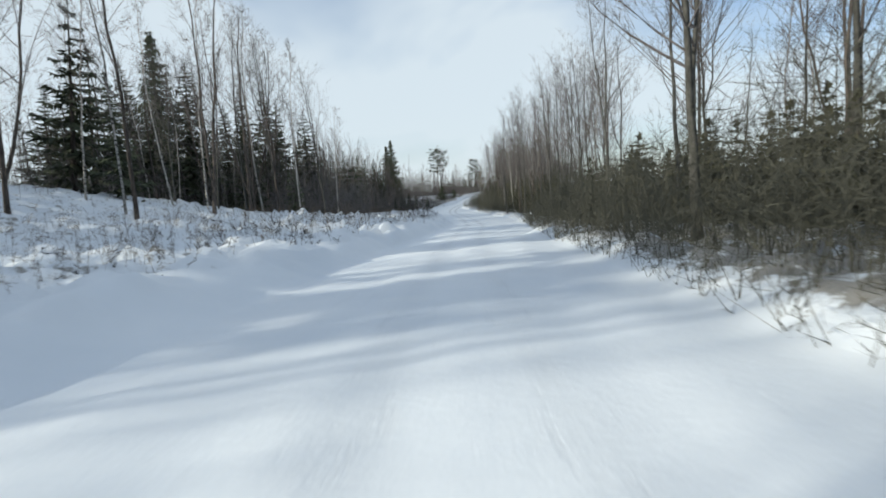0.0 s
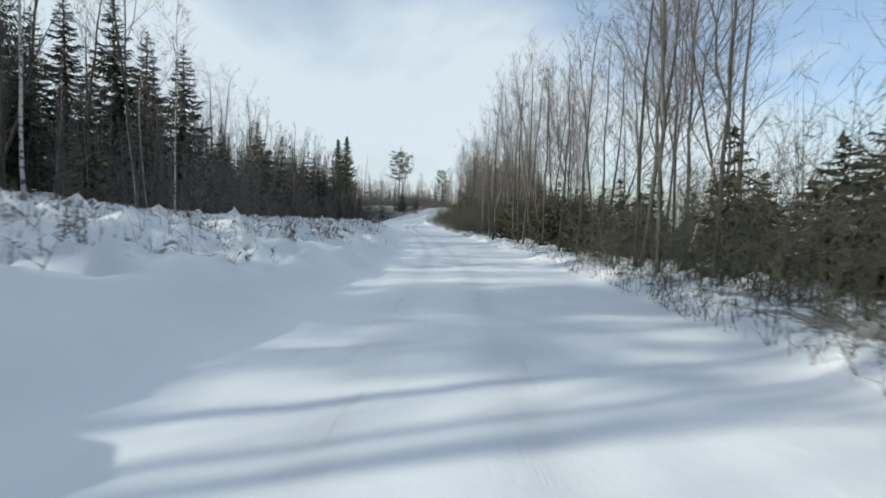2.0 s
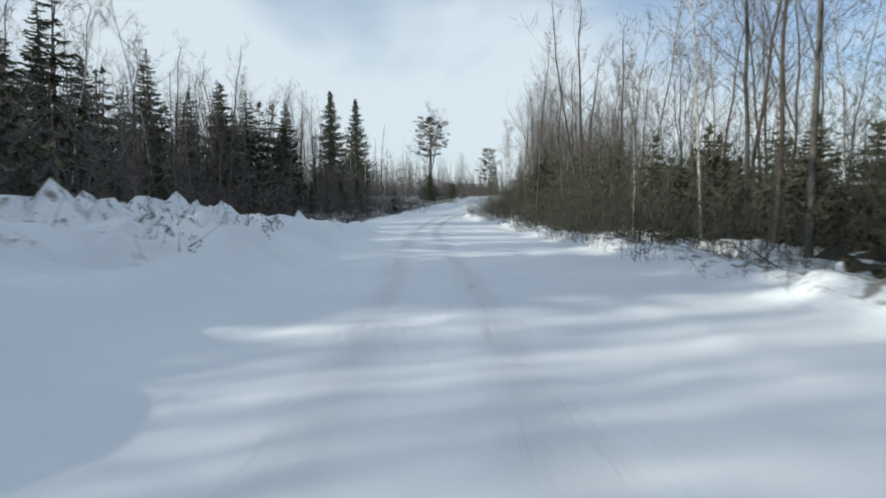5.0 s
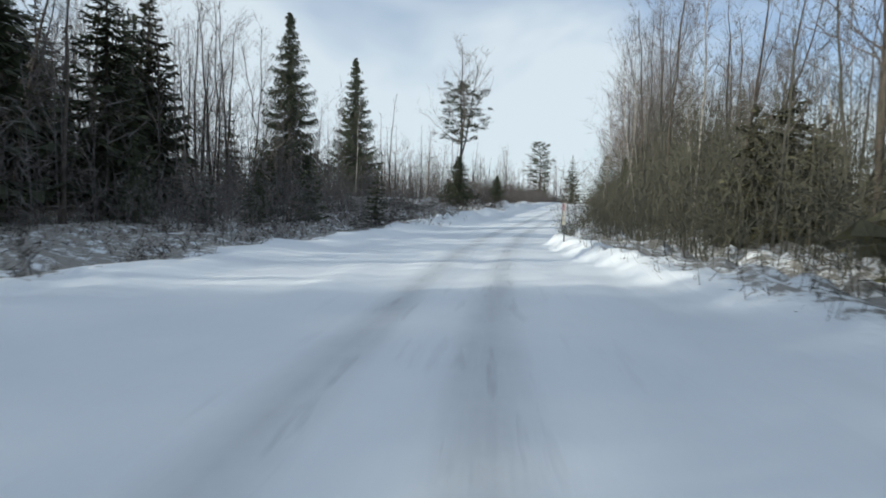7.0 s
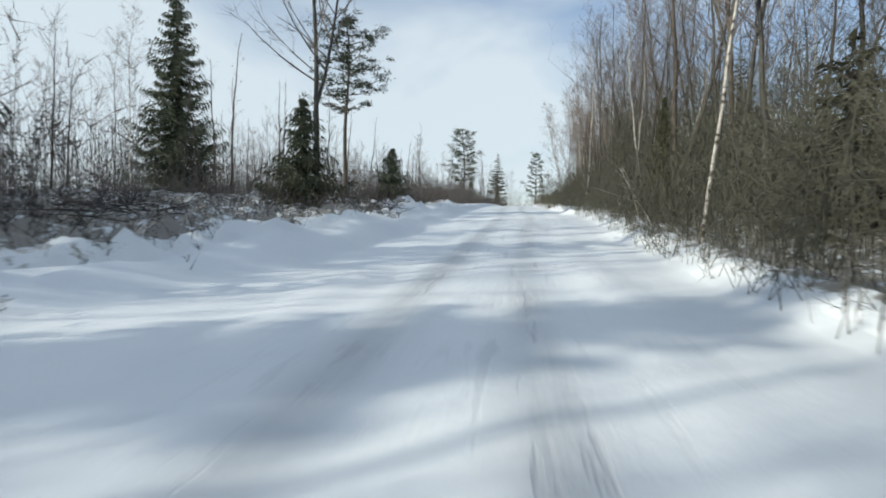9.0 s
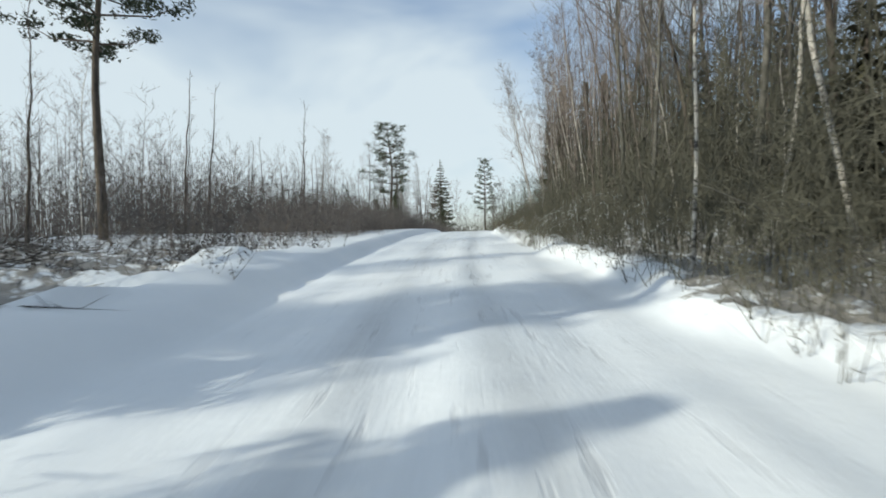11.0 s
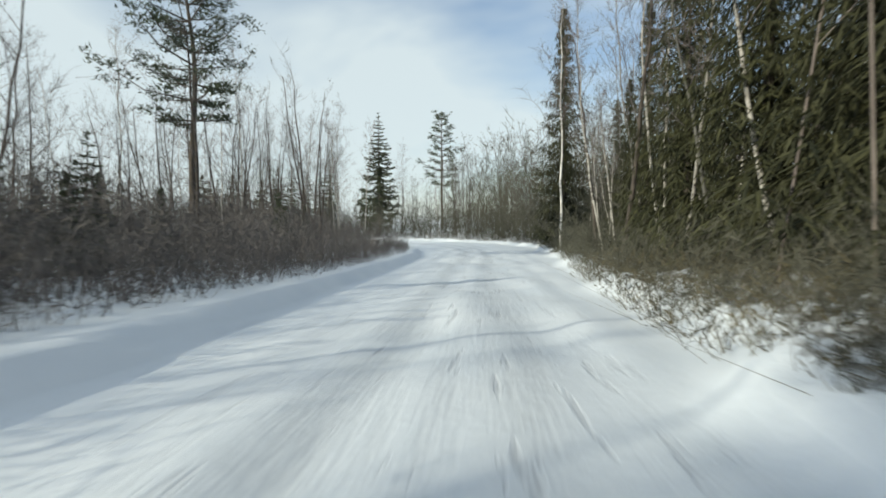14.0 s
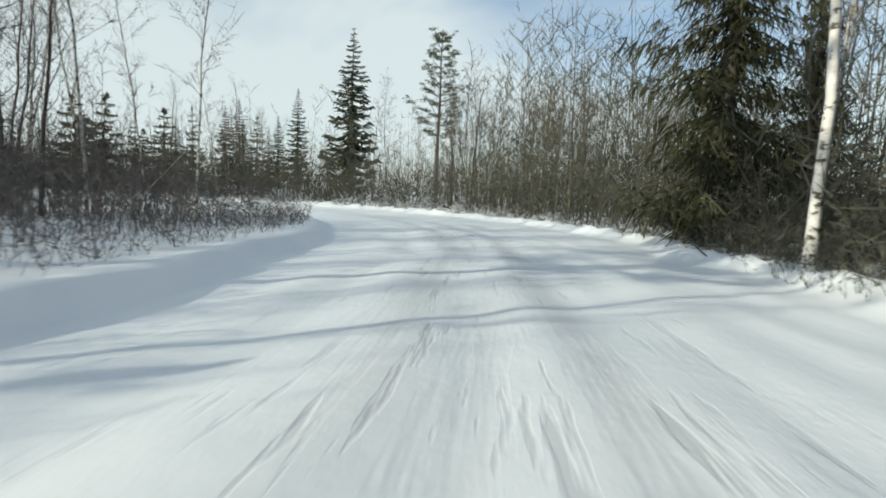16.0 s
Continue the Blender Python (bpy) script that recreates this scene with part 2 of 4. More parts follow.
LINE = smooth_line(ROAD)
TAN = np.gradient(LINE[:, :2], axis=0)
TAN /= np.linalg.norm(TAN, axis=1)[:, None]
LEN = np.concatenate([[0], np.cumsum(np.linalg.norm(np.diff(LINE[:, :2], axis=0), axis=1))]) - 60.0


def road_coords(x, y):
    """Distance along the road, signed distance to its right, and the road's height there."""
    x, y = np.atleast_1d(x).astype(float), np.atleast_1d(y).astype(float)
    best = np.empty(len(x), int)
    for a in range(0, len(x), 4000):
        dx, dy = x[a:a + 4000, None] - LINE[None, ::2, 0], y[a:a + 4000, None] - LINE[None, ::2, 1]
        best[a:a + 4000] = np.argmin(dx * dx + dy * dy, axis=1) * 2
    dx, dy = x - LINE[best, 0], y - LINE[best, 1]
    along = dx * TAN[best, 0] + dy * TAN[best, 1]
    d = dx * TAN[best, 1] - dy * TAN[best, 0]
    far = np.abs(along) > 1.0
    d = np.where(far, np.sign(d) * np.hypot(dx, dy), d)
    slope = np.gradient(LINE[:, 2]) / np.maximum(np.gradient(LEN), 1e-6)
    return LEN[best] + np.clip(along, -1, 1), d, LINE[best, 2] + np.clip(along, -1, 1) * slope[best]


def wave(x, y, seed, size):
    """Smooth pseudo-random relief from sines, about -1 to 1."""
    r = np.random.RandomState(seed)
    z = np.zeros_like(x)
    for k in range(7):
        a, p = r.uniform(0, 2 * math.pi, 2)
        f = 2 * math.pi / size * r.uniform(0.6, 1.9)
        z += np.sin((x * math.cos(a) + y * math.sin(a)) * f + p)
    return z / 4.0


def step01(a, b, v):
    t = np.clip((v - a) / (b - a), 0, 1)
    return t * t * (3 - 2 * t)


def ground_height(x, y):
    s, d, z0 = road_coords(x, y)
    left, right = np.interp(s, *LEFT_EDGE), np.interp(s, *RIGHT_EDGE)
    edge = np.where(d < 0, left, right) + np.where(d < 0, np.where(s > 186, 0.25, 0.45), 1.0) * (0.4 * wave(s, d * 0.1, 3, 9.0) + 0.2 * wave(s, d * 0.1, 4, 3.0))
    out = np.abs(d) - edge
    z = z0 - 0.012 * np.clip(np.abs(d), 0, edge)
    lump = np.abs(wave(x, y, 5, 2.6)) * 0.6 + np.abs(wave(x, y, 6, 1.1)) * 0.4
    lefty = d < 0
    # snow thrown up beside the carriageway: a soft bank, further on a cut wall with a flat shelf
    high = np.where(lefty, np.interp(s, [0, 15, 100, 114, 125, 150, 160, 185, 205, 262, 275], [0.3, 0.42, 0.4, 0.24, 0.14, 0.18, 0.36, 0.34, 0.26, 0.28, 0.2]),
                    np.interp(s, [0, 60, 120, 130, 136, 141, 155, 200, 230, 262], [0.22, 0.22, 0.2, 0.22, 0.32, 0.2, 0.22, 0.25, 0.22, 0.2]))
    wide = np.where(lefty, np.interp(s, [0, 20, 60, 80, 150, 160, 184, 196, 262, 275], [1.5, 1.1, 1.1, 1.4, 1.3, 1.0, 0.8, 0.38, 0.32, 1.0]), np.interp(s, [0, 120, 132, 142, 160, 200, 300], [1.3, 1.5, 0.8, 0.8, 1.2, 0.7, 0.9]))
    z = z + high * step01(0.0, 1.0, out / wide) * np.where(lefty, 0.92 + 0.16 * lump, 0.65 + 0.75 * lump)
    z = z + np.where(lefty, np.where(s > 115, 0.03, 0.10), 0.05 + 0.12 * lump) * np.exp(-((out - wide - 0.1) / 0.5) ** 2)
    # ditch, then the land behind it
    heap = np.where(lefty, np.interp(s, [8, 24, 40, 96, 112], [0.0, 0.3, 0.5, 0.5, 0.0]), 0.0)
    z = z + heap * step01(2.0, 4.6, out + 0.5 * wave(s, d * 0.3, 12, 4.0)) * (0.7 + 0.75 * np.abs(wave(x, y, 13, 1.7)))
    pillow = np.where(lefty, np.interp(s, [5, 25, 100, 112, 146, 152, 182, 190], [0.12, 0.46, 0.42, 0.06, 0.06, 0.40, 0.40, 0.0]), np.interp(s, [40, 55, 90, 100, 196, 204, 225, 235], [0.0, 0.16, 0.16, 0.0, 0.0, 0.3, 0.3, 0.0]))
    z = z + pillow * np.abs(wave(x, y, 14, 2.1)) ** 0.8 * step01(wide + 0.1, wide + 0.8, out) * (1 - step01(9, 15, out))
    ditch = np.where(lefty, np.interp(s, [100, 115, 140, 160, 200], [0.0, 0.4, 0.3, 0.1, 0.05]), np.interp(s, [0, 180, 200], [0.4, 0.35, 0.0]))
    z = z - ditch * np.exp(-((out - 4.0) / 1.4) ** 2)
    rise = np.where(lefty, np.interp(s, [-20, 20, 50, 80, 110, 150, 170, 200, 300], [1.2, 1.1, 1.0, 0.6, 0.2, 0.3, 0.7, 0.0, 0.0]),
                    np.interp(s, [0, 120, 180, 196, 203, 214, 224, 240, 300], [-0.7, -0.4, 0.2, 0.9, 1.6, 1.6, 0.9, 0.3, 0.0]))
    z = z + rise * np.where(lefty, step01(3.5, 17.0, out), step01(0.8, np.interp(s, [180, 200, 240], [14, 5.0, 12]), out))
    z = z + np.where(lefty, np.interp(s, [-20, 20, 50, 85, 105], [5.0, 4.6, 3.2, 1.0, 0.0]), 0.0) * step01(13, 36, out)
    rough = np.where(lefty, step01(0.3, 1.6, out), step01(0.8, 2.5, out)) * (1 - step01(28, 70, out))
    z = z + rough * np.where(lefty, np.interp(s, [180, 190], [1.0, 0.2]), 1.0) * (0.14 * wave(x, y, 7, 5.0) + 0.42 * lump * np.where(lefty, np.interp(s, [104, 114, 150, 160], [1.2, 0.4, 0.4, 0.8]), 0.7) - 0.08)
    z = z + 0.7 * wave(x, y, 8, 60.0) * step01(12, 50, out)
    # shallow hollows and ruts on the carriageway
    on = 1 - step01(-0.8, 0.0, out)
    z = z + on * (0.03 * wave(x, y, 9, 6.0) + np.interp(s, [100, 150], [0.018, 0.03]) * wave(s * 0.12, d, 10, 1.3))
    z = np.where(np.abs(d) > 120, z * np.exp(-(np.abs(d) - 120) / 200), z)
    return z, s, d, out


def axis_points(parts, far):
    """Grid lines: fine steps between the starts given, then wider and wider out to far."""
    lo, hi, step = parts[0][0], parts[-1][0], parts[0][1]
    mid = [v for (a, w), (b, _) in zip(parts, parts[1:]) for v in np.arange(a, b - 1e-6, w)] + [hi]
    a, w, low, up = 0, step, [], []
    while a < far:
        w *= 1.3
        a += w
        low.append(lo - a)
        up.append(hi + a)
    return np.array(low[::-1] + mid + up)


def build_ground():
    gu = axis_points(((-42, 0.8), (-14, 0.28), (-3, 0.18), (3, 0.28), (10, 0.7), (24, 0)), 1500)
    gy = axis_points(((-4, 0.48), (268, 0.8), (300, 0)), 1500)
    low = LINE[:, 1] < 262
    mid = np.interp(gy, LINE[low][:, 1], LINE[low][:, 0])
    U, Y = np.meshgrid(gu, gy)
    X = U + mid[:, None]
    x, y = X.ravel(), Y.ravel()
    z, s, d, out = ground_height(x, y)
    nx, ny = len(gu), len(gy)
    i = (np.arange(ny - 1)[:, None] * nx + np.arange(nx - 1)).ravel()
    faces = np.stack([i, i + 1, i + 1 + nx, i + nx], 1)
    me = bpy.data.meshes.new("ground")
    me.from_pydata(np.stack([x, y, z], 1).tolist(), [], faces.tolist())
    on_road = 1 - step01(-0.3, 0.5, out)
    first, second = np.interp(s, [0, 90, 110, 140, 260], [-0.75, -0.75, -1.2, -1.15, -0.9]), np.interp(s, [0, 90, 110, 140, 260], [0.65, 0.65, -0.1, 0.25, 0.55])
    worn = np.exp(-(((d - first) / 0.24) ** 2)) + np.exp(-(((d - second) / 0.24) ** 2))
    worn = worn * np.interp(s, [0, 25, 60, 100, 120, 165, 185, 260], [0.15, 0.25, 0.42, 0.5, 1.0, 1.0, 0.6, 0.6])
    tracks = worn + np.interp(s, [0, 100, 150, 190, 260], [0.12, 0.16, 0.35, 0.75, 0.85]) * np.exp(-((d + 0.2) / 2.2) ** 2)
    litter = np.where(d > 0, np.interp(s, [0, 34, 46, 112, 135, 180, 200, 225, 245], [1.3, 1.2, 0.7, 0.7, 1.0, 1.3, 0.9, 1.1, 1.0]) * step01(0.4, 1.5, out) * (1 - 0.75 * step01(14, 40, out)), np.interp(s, [100, 112, 140, 185, 200], [0.45, 1.2, 1.2, 1.1, 0.5]) * step01(1.3, 3.0, out) * (1 - 0.8 * step01(20, 60, out)))
    for nm, v in (("lateral", np.clip(d, -30, 30)), ("track", np.clip(tracks, 0, 1) * on_road), ("worn", np.clip(worn, 0, 1) * on_road), ("litter", litter)):
        me.attributes.new(nm, "FLOAT", "POINT").data.foreach_set("value", v.astype(np.float32))
    me.polygons.foreach_set("use_smooth", np.ones(len(me.polygons), bool))
    me.materials.append(M_SNOW)
    ob = new("ground", me)
    tagged(ob, "snow-covered forest road with ploughed ridges and wheel tracks", "ground", kind="structure")
    return ob


build_ground()


# ---- tree building ----
class Soup:
    """Collects tubes and blades for one mesh."""

    def __init__(self):
        self.v, self.f = [], []

    def tube(self, pts, radii, sides=3):
        base = len(self.v)
        n = len(pts)
        for k in range(n):
            d = (pts[min(k + 1, n - 1)] - pts[max(k - 1, 0)]).normalized()
            a = d.orthogonal().normalized() if abs(d.z) < 0.9 else Vector((1, 0, 0))
            a = (a - d * a.dot(d)).normalized()
            b = d.cross(a)
            for j in range(sides):
                w = 2 * math.pi * j / sides
                self.v.append(pts[k] + (a * math.cos(w) + b * math.sin(w)) * radii[k])
        for k in range(n - 1):
            for j in range(sides):
                p, q = base + k * sides + j, base + k * sides + (j + 1) % sides
                self.f.append((p, q, q + sides, p + sides))

    def spike(self, a, b, r):
        """A thin tapering twig from a to b."""
        d = (b - a).normalized()
        u = d.orthogonal().normalized() * r
        w = d.cross(u)
        i = len(self.v)
        self.v += [a + u, a - u * 0.5 + w * 0.87, a - u * 0.5 - w * 0.87, b]
        self.f += [(i, i + 1, i + 3), (i + 1, i + 2, i + 3), (i + 2, i, i + 3)]

    def twig(self, a, b, w, rng):
        """The finest twigs: a flat sliver that tapers from a to b."""
        d = b - a
        u = d.cross(Vector((rng.uniform(-1, 1), rng.uniform(-1, 1), rng.uniform(-1, 1))))
        u = u.normalized() * w
        i = len(self.v)
        self.v += [a + u, a - u, b]
        self.f.append((i, i + 1, i + 2))

    def blade(self, a, b, c):
        i = len(self.v)
        self.v += [a, b, c]
        self.f.append((i, i + 1, i + 2))

    def mesh(self, name, mat, smooth=True):
        me = bpy.data.meshes.new(name)
        me.from_pydata([tuple(p) for p in self.v], [], self.f)
        if smooth:
            me.polygons.foreach_set("use_smooth", np.ones(len(me.polygons), bool))
        me.materials.append(mat)
        return me


def ground_z(x, y):
    return float(ground_height(np.array([x]), np.array([y]))[0][0])


def way(tilt, turn):
    return Vector((math.sin(tilt) * math.cos(turn), math.sin(tilt) * math.sin(turn), math.cos(tilt)))


def bare_tree_meshes(seed, height, bark, twig_mat, lean=0.03, first=0.35, limbs=20, spread=0.2, twigs=4, fork=1, girth=1.0, snag=False, droop=0.0, bend=0.02):
    """Meshes of a leafless tree: its trunk, forked where fork > 1, and its crown of curved limbs and twigs."""
    rng = random.Random(seed)
    trunk, crown = Soup(), Soup()
    n = 10
    r0 = 0.0078 * height * girth + 0.02
    dx, dy = rng.uniform(-lean, lean), rng.uniform(-lean, lean)
    bow, face = rng.uniform(-bend, bend) * height, rng.uniform(0, 6.283)
    wob = [Vector((rng.uniform(-1, 1), rng.uniform(-1, 1), 0)) * 0.010 * height for _ in range(n + 1)]
    pts = [Vector((dx * height * (k / n) ** 1.5 + bow * math.sin(3.14 * k / n) * math.cos(face), dy * height * (k / n) ** 1.5 + bow * math.sin(3.14 * k / n) * math.sin(face), height * k / n - 0.25)) + wob[k] * (k / n) for k in range(n + 1)]
    radii = [r0 * (1.3 if k == 0 else 1) * (1 - 0.9 * (k / n) ** 1.1) + 0.008 for k in range(n + 1)]
    trunk.tube(pts, radii, 6)
    leaders = [(pts, radii, first)]
    for j in range(fork - 1):
        k0 = rng.randint(1, 4)
        turn, gap = rng.uniform(0, 6.283), rng.uniform(0.07, 0.15)
        side = []
        for k in range(k0, n):
            g = (k - k0) / n
            side.append(pts[k] + Vector((math.cos(turn), math.sin(turn), 0)) * height * gap * (1.9 * g) ** 0.75 + Vector((rng.uniform(-1, 1), rng.uniform(-1, 1), 0)) * 0.008 * height * min(1, g * 5))
        rad = [radii[k] * 0.72 for k in range(k0, n)]
        trunk.tube(side, rad, 5)
        leaders.append((side, rad, max(0.1, (first * n - k0) / (n - k0))))

    def at(line, f):
        m = len(line) - 1
        k = min(int(f * m), m - 1)
        return line[k].lerp(line[k + 1], f * m - k)

    for pts_l, _, low in leaders:
        share = limbs if len(leaders) == 1 else int(limbs * 0.62)
        for i in range(share):
            f = low + (0.98 - low) * ((i + rng.random()) / share) ** 0.85
            ln = height * spread * (1.3 - 0.95 * f) * rng.uniform(0.55, 1.3)
            turn, tilt = rng.uniform(0, 6.283), rng.uniform(0.55, 1.1) * (1.15 - 0.5 * f)
            if snag:
                ln *= rng.choice((0.25, 0.5, 0.9))
            p = [at(pts_l, f)]
            d = way(tilt, turn)
            segs = 4
            for k in range(segs):
                d = (d + Vector((rng.uniform(-0.26, 0.26), rng.uniform(-0.26, 0.26), rng.uniform(-0.02, 0.30) - droop * k))).normalized()
                p.append(p[-1] + d * ln / segs)
            rl = max(0.010, r0 * 0.40 * (1.1 - f))
            crown.tube(p, [rl * (1 - 0.8 * k / segs) for k in range(segs + 1)], 3)
            for j in range(6 if not snag else 2):
                g = rng.uniform(0.15, 1.0)
                k = min(int(g * segs), segs - 1)
                q = p[k].lerp(p[k + 1], g * segs - k)
                e = (d + Vector((rng.uniform(-1, 1), rng.uniform(-1, 1), rng.uniform(-0.25, 0.6)))).normalized()
                l2 = ln * rng.uniform(0.22, 0.5)
                mid = q + e * l2 * 0.5
                end = mid + (e + Vector((rng.uniform(-0.5, 0.5), rng.uniform(-0.5, 0.5), rng.uniform(0.0, 0.5) - 2.5 * droop))).normalized() * l2 * 0.55
                crown.twig(q, mid.lerp(end, 0.15), min(0.013, max(0.008, rl * 0.4)), rng)
                crown.twig(mid, end, min(0.009, max(0.006, rl * 0.25)), rng)
                for m in range(twigs):
                    h = rng.uniform(0.15, 1.0)
                    a = q.lerp(mid, h * 2) if h < 0.5 else mid.lerp(end, h * 2 - 1)
                    t = (e + Vector((rng.uniform(-1.1, 1.1), rng.uniform(-1.1, 1.1), rng.uniform(-0.5, 0.7) - 3 * droop))).normalized()
                    crown.twig(a, a + t * min(1.2, l2 * rng.uniform(0.4, 1.0)), 0.0095, rng)
    return trunk.mesh("trunk", bark), crown.mesh("crown", twig_mat)


def spruce_meshes(seed, height, width, low=0.06, gaps=0.1, needles=None):
    """Meshes of a spruce: its trunk and tiers of drooping, ragged boughs."""
    rng = random.Random(seed)
    trunk, crown = Soup(), Soup()
    n = 7
    trunk.tube([Vector((0, 0, height * k / n - 0.2)) for k in range(n + 1)], [(0.012 * height + 0.02) * (1 - 0.95 * k / n) + 0.004 for k in range(n + 1)], 7)
    tiers = max(12, int(height * 1.5))
    for i in range(tiers):
        f = low + (0.985 - low) * (i / (tiers - 1)) ** 0.95
        reach = width * (1 - f) ** 0.8 * rng.uniform(0.8, 1.12) + 0.12
        reach *= min(1.0, 0.55 + (f - low) * 4)
        count = 8 if f < 0.75 else 6
        for b in range(count):
            if rng.random() < gaps:
                continue
            turn = (b + rng.uniform(-0.4, 0.4)) / count * 6.283 + i * 0.9
            ln = reach * rng.uniform(0.6, 1.12)
            z = height * f + rng.uniform(-0.2, 0.2)
            out = Vector((math.cos(turn), math.sin(turn), 0))
            sidew = Vector((-out.y, out.x, 0))
            drop = rng.uniform(0.25, 0.55) * (1.15 - f)
            steps = 5 if height > 6 else 4

            def axis(g):
                return Vector((0, 0, z)) + out * ln * g + Vector((0, 0, -drop * ln * math.sin(g * 2.2) + 0.10 * ln * g * g))
            for k in range(steps):
                g0, g1 = k / steps, (k + 1.15) / steps
                a, c = axis(g0), axis(min(g1, 1.05))
                wd = ln * 0.36 * (1 - 0.75 * abs(g0 - 0.35)) * rng.uniform(0.7, 1.2) + 0.06
                for sgn in (-1, 1):
                    tip = a.lerp(c, 0.9) + sidew * sgn * wd + out * wd * 0.5 + Vector((0, 0, -wd * rng.uniform(0.25, 0.75)))
                    crown.blade(a, c, tip)
                hang = a.lerp(c, 0.5) + Vector((rng.uniform(-0.1, 0.1), rng.uniform(-0.1, 0.1), -rng.uniform(0.25, 0.5) * (0.3 + 0.25 * ln)))
                crown.blade(a, c, hang)
    for k in range(5):
        a = Vector((0, 0, height * 0.93 + k * height * 0.012))
        t = rng.uniform(0, 6.28)
        crown.blade(a, a + Vector((math.cos(t), math.sin(t), 0.5)) * 0.22, a + Vector((0, 0, 0.35)))
    return trunk.mesh("trunk", M_BARK), crown.mesh("crown", needles or M_SPRUCE, False)


def near_spruce_meshes(seed, height, width, needles=None, per_tier=8, thick=1.0, taper=0.75):
    """A spruce for close by: hanging boughs made of many narrow sprays."""
    rng = random.Random(seed)
    trunk, crown = Soup(), Soup()
    n = 8
    trunk.tube([Vector((0, 0, height * k / n - 0.2)) for k in range(n + 1)], [(0.011 * height + 0.02) * (1 - 0.95 * k / n) + 0.004 for k in range(n + 1)], 8)
    tiers = int(height * 2.2)
    for i in range(tiers):
        f = 0.07 + 0.91 * i / (tiers - 1)
        ragged = rng.uniform(0.7, 1.12)
        for b in range(per_tier):
            turn = (b + rng.uniform(-0.4, 0.4)) / per_tier * 6.283 + i * 0.9
            ln = (width * (1 - f) ** taper + 0.12) * ragged * rng.uniform(0.6, 1.18) * min(1, 0.6 + 4 * f)
            z = height * f + rng.uniform(-0.25, 0.25)
            out = Vector((math.cos(turn), math.sin(turn), 0))
            cross = Vector((-out.y, out.x, 0))
            drop = rng.uniform(0.3, 0.6) * (1.15 - f)
            steps = max(4, int(ln * 4.5))
            for k in range(steps):
                g = (k + 0.5) / steps
                a = Vector((0, 0, z)) + out * ln * g + Vector((0, 0, -drop * ln * math.sin(g * 2.2) + 0.16 * ln * g * g))
                wd = (0.12 + ln * 0.22 * (1 - 0.7 * abs(g - 0.4))) * rng.uniform(0.6, 1.2)
                for sgn in (-1, 0, 1):
                    tip = a + cross * sgn * wd + out * wd * 0.6 + Vector((0, 0, -wd * rng.uniform(0.3, 1.0) - (0.25 if sgn == 0 else 0)))
                    crown.twig(a, tip, thick * (0.017 + 0.012 * rng.random()), rng)
                    crown.twig(a.lerp(tip, 0.4), tip + Vector((rng.uniform(-0.12, 0.12), rng.uniform(-0.12, 0.12), -0.12)), 0.018 * thick, rng)
                    side = Vector((rng.uniform(-0.25, 0.25), rng.uniform(-0.25, 0.25), -0.1 - 0.2 * rng.random()))
                    if sgn:
                        crown.twig(a.lerp(tip, 0.25), a.lerp(tip, 0.6) + side, 0.022 * thick, rng)
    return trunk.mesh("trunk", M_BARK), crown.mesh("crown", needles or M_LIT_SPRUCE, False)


def tuft(soup, rng, c, size, count):
    for _ in range(count):
        o = Vector((rng.gauss(0, 0.42), rng.gauss(0, 0.42), rng.gauss(0, 0.17))) * size
        d = Vector((rng.uniform(-1, 1), rng.uniform(-1, 1), rng.uniform(-0.2, 1))).normalized() * size * rng.uniform(0.3, 0.5)
        u = d.orthogonal().normalized() * size * rng.uniform(0.07, 0.14)
        soup.blade(c + o - u, c + o + u, c + o + d)


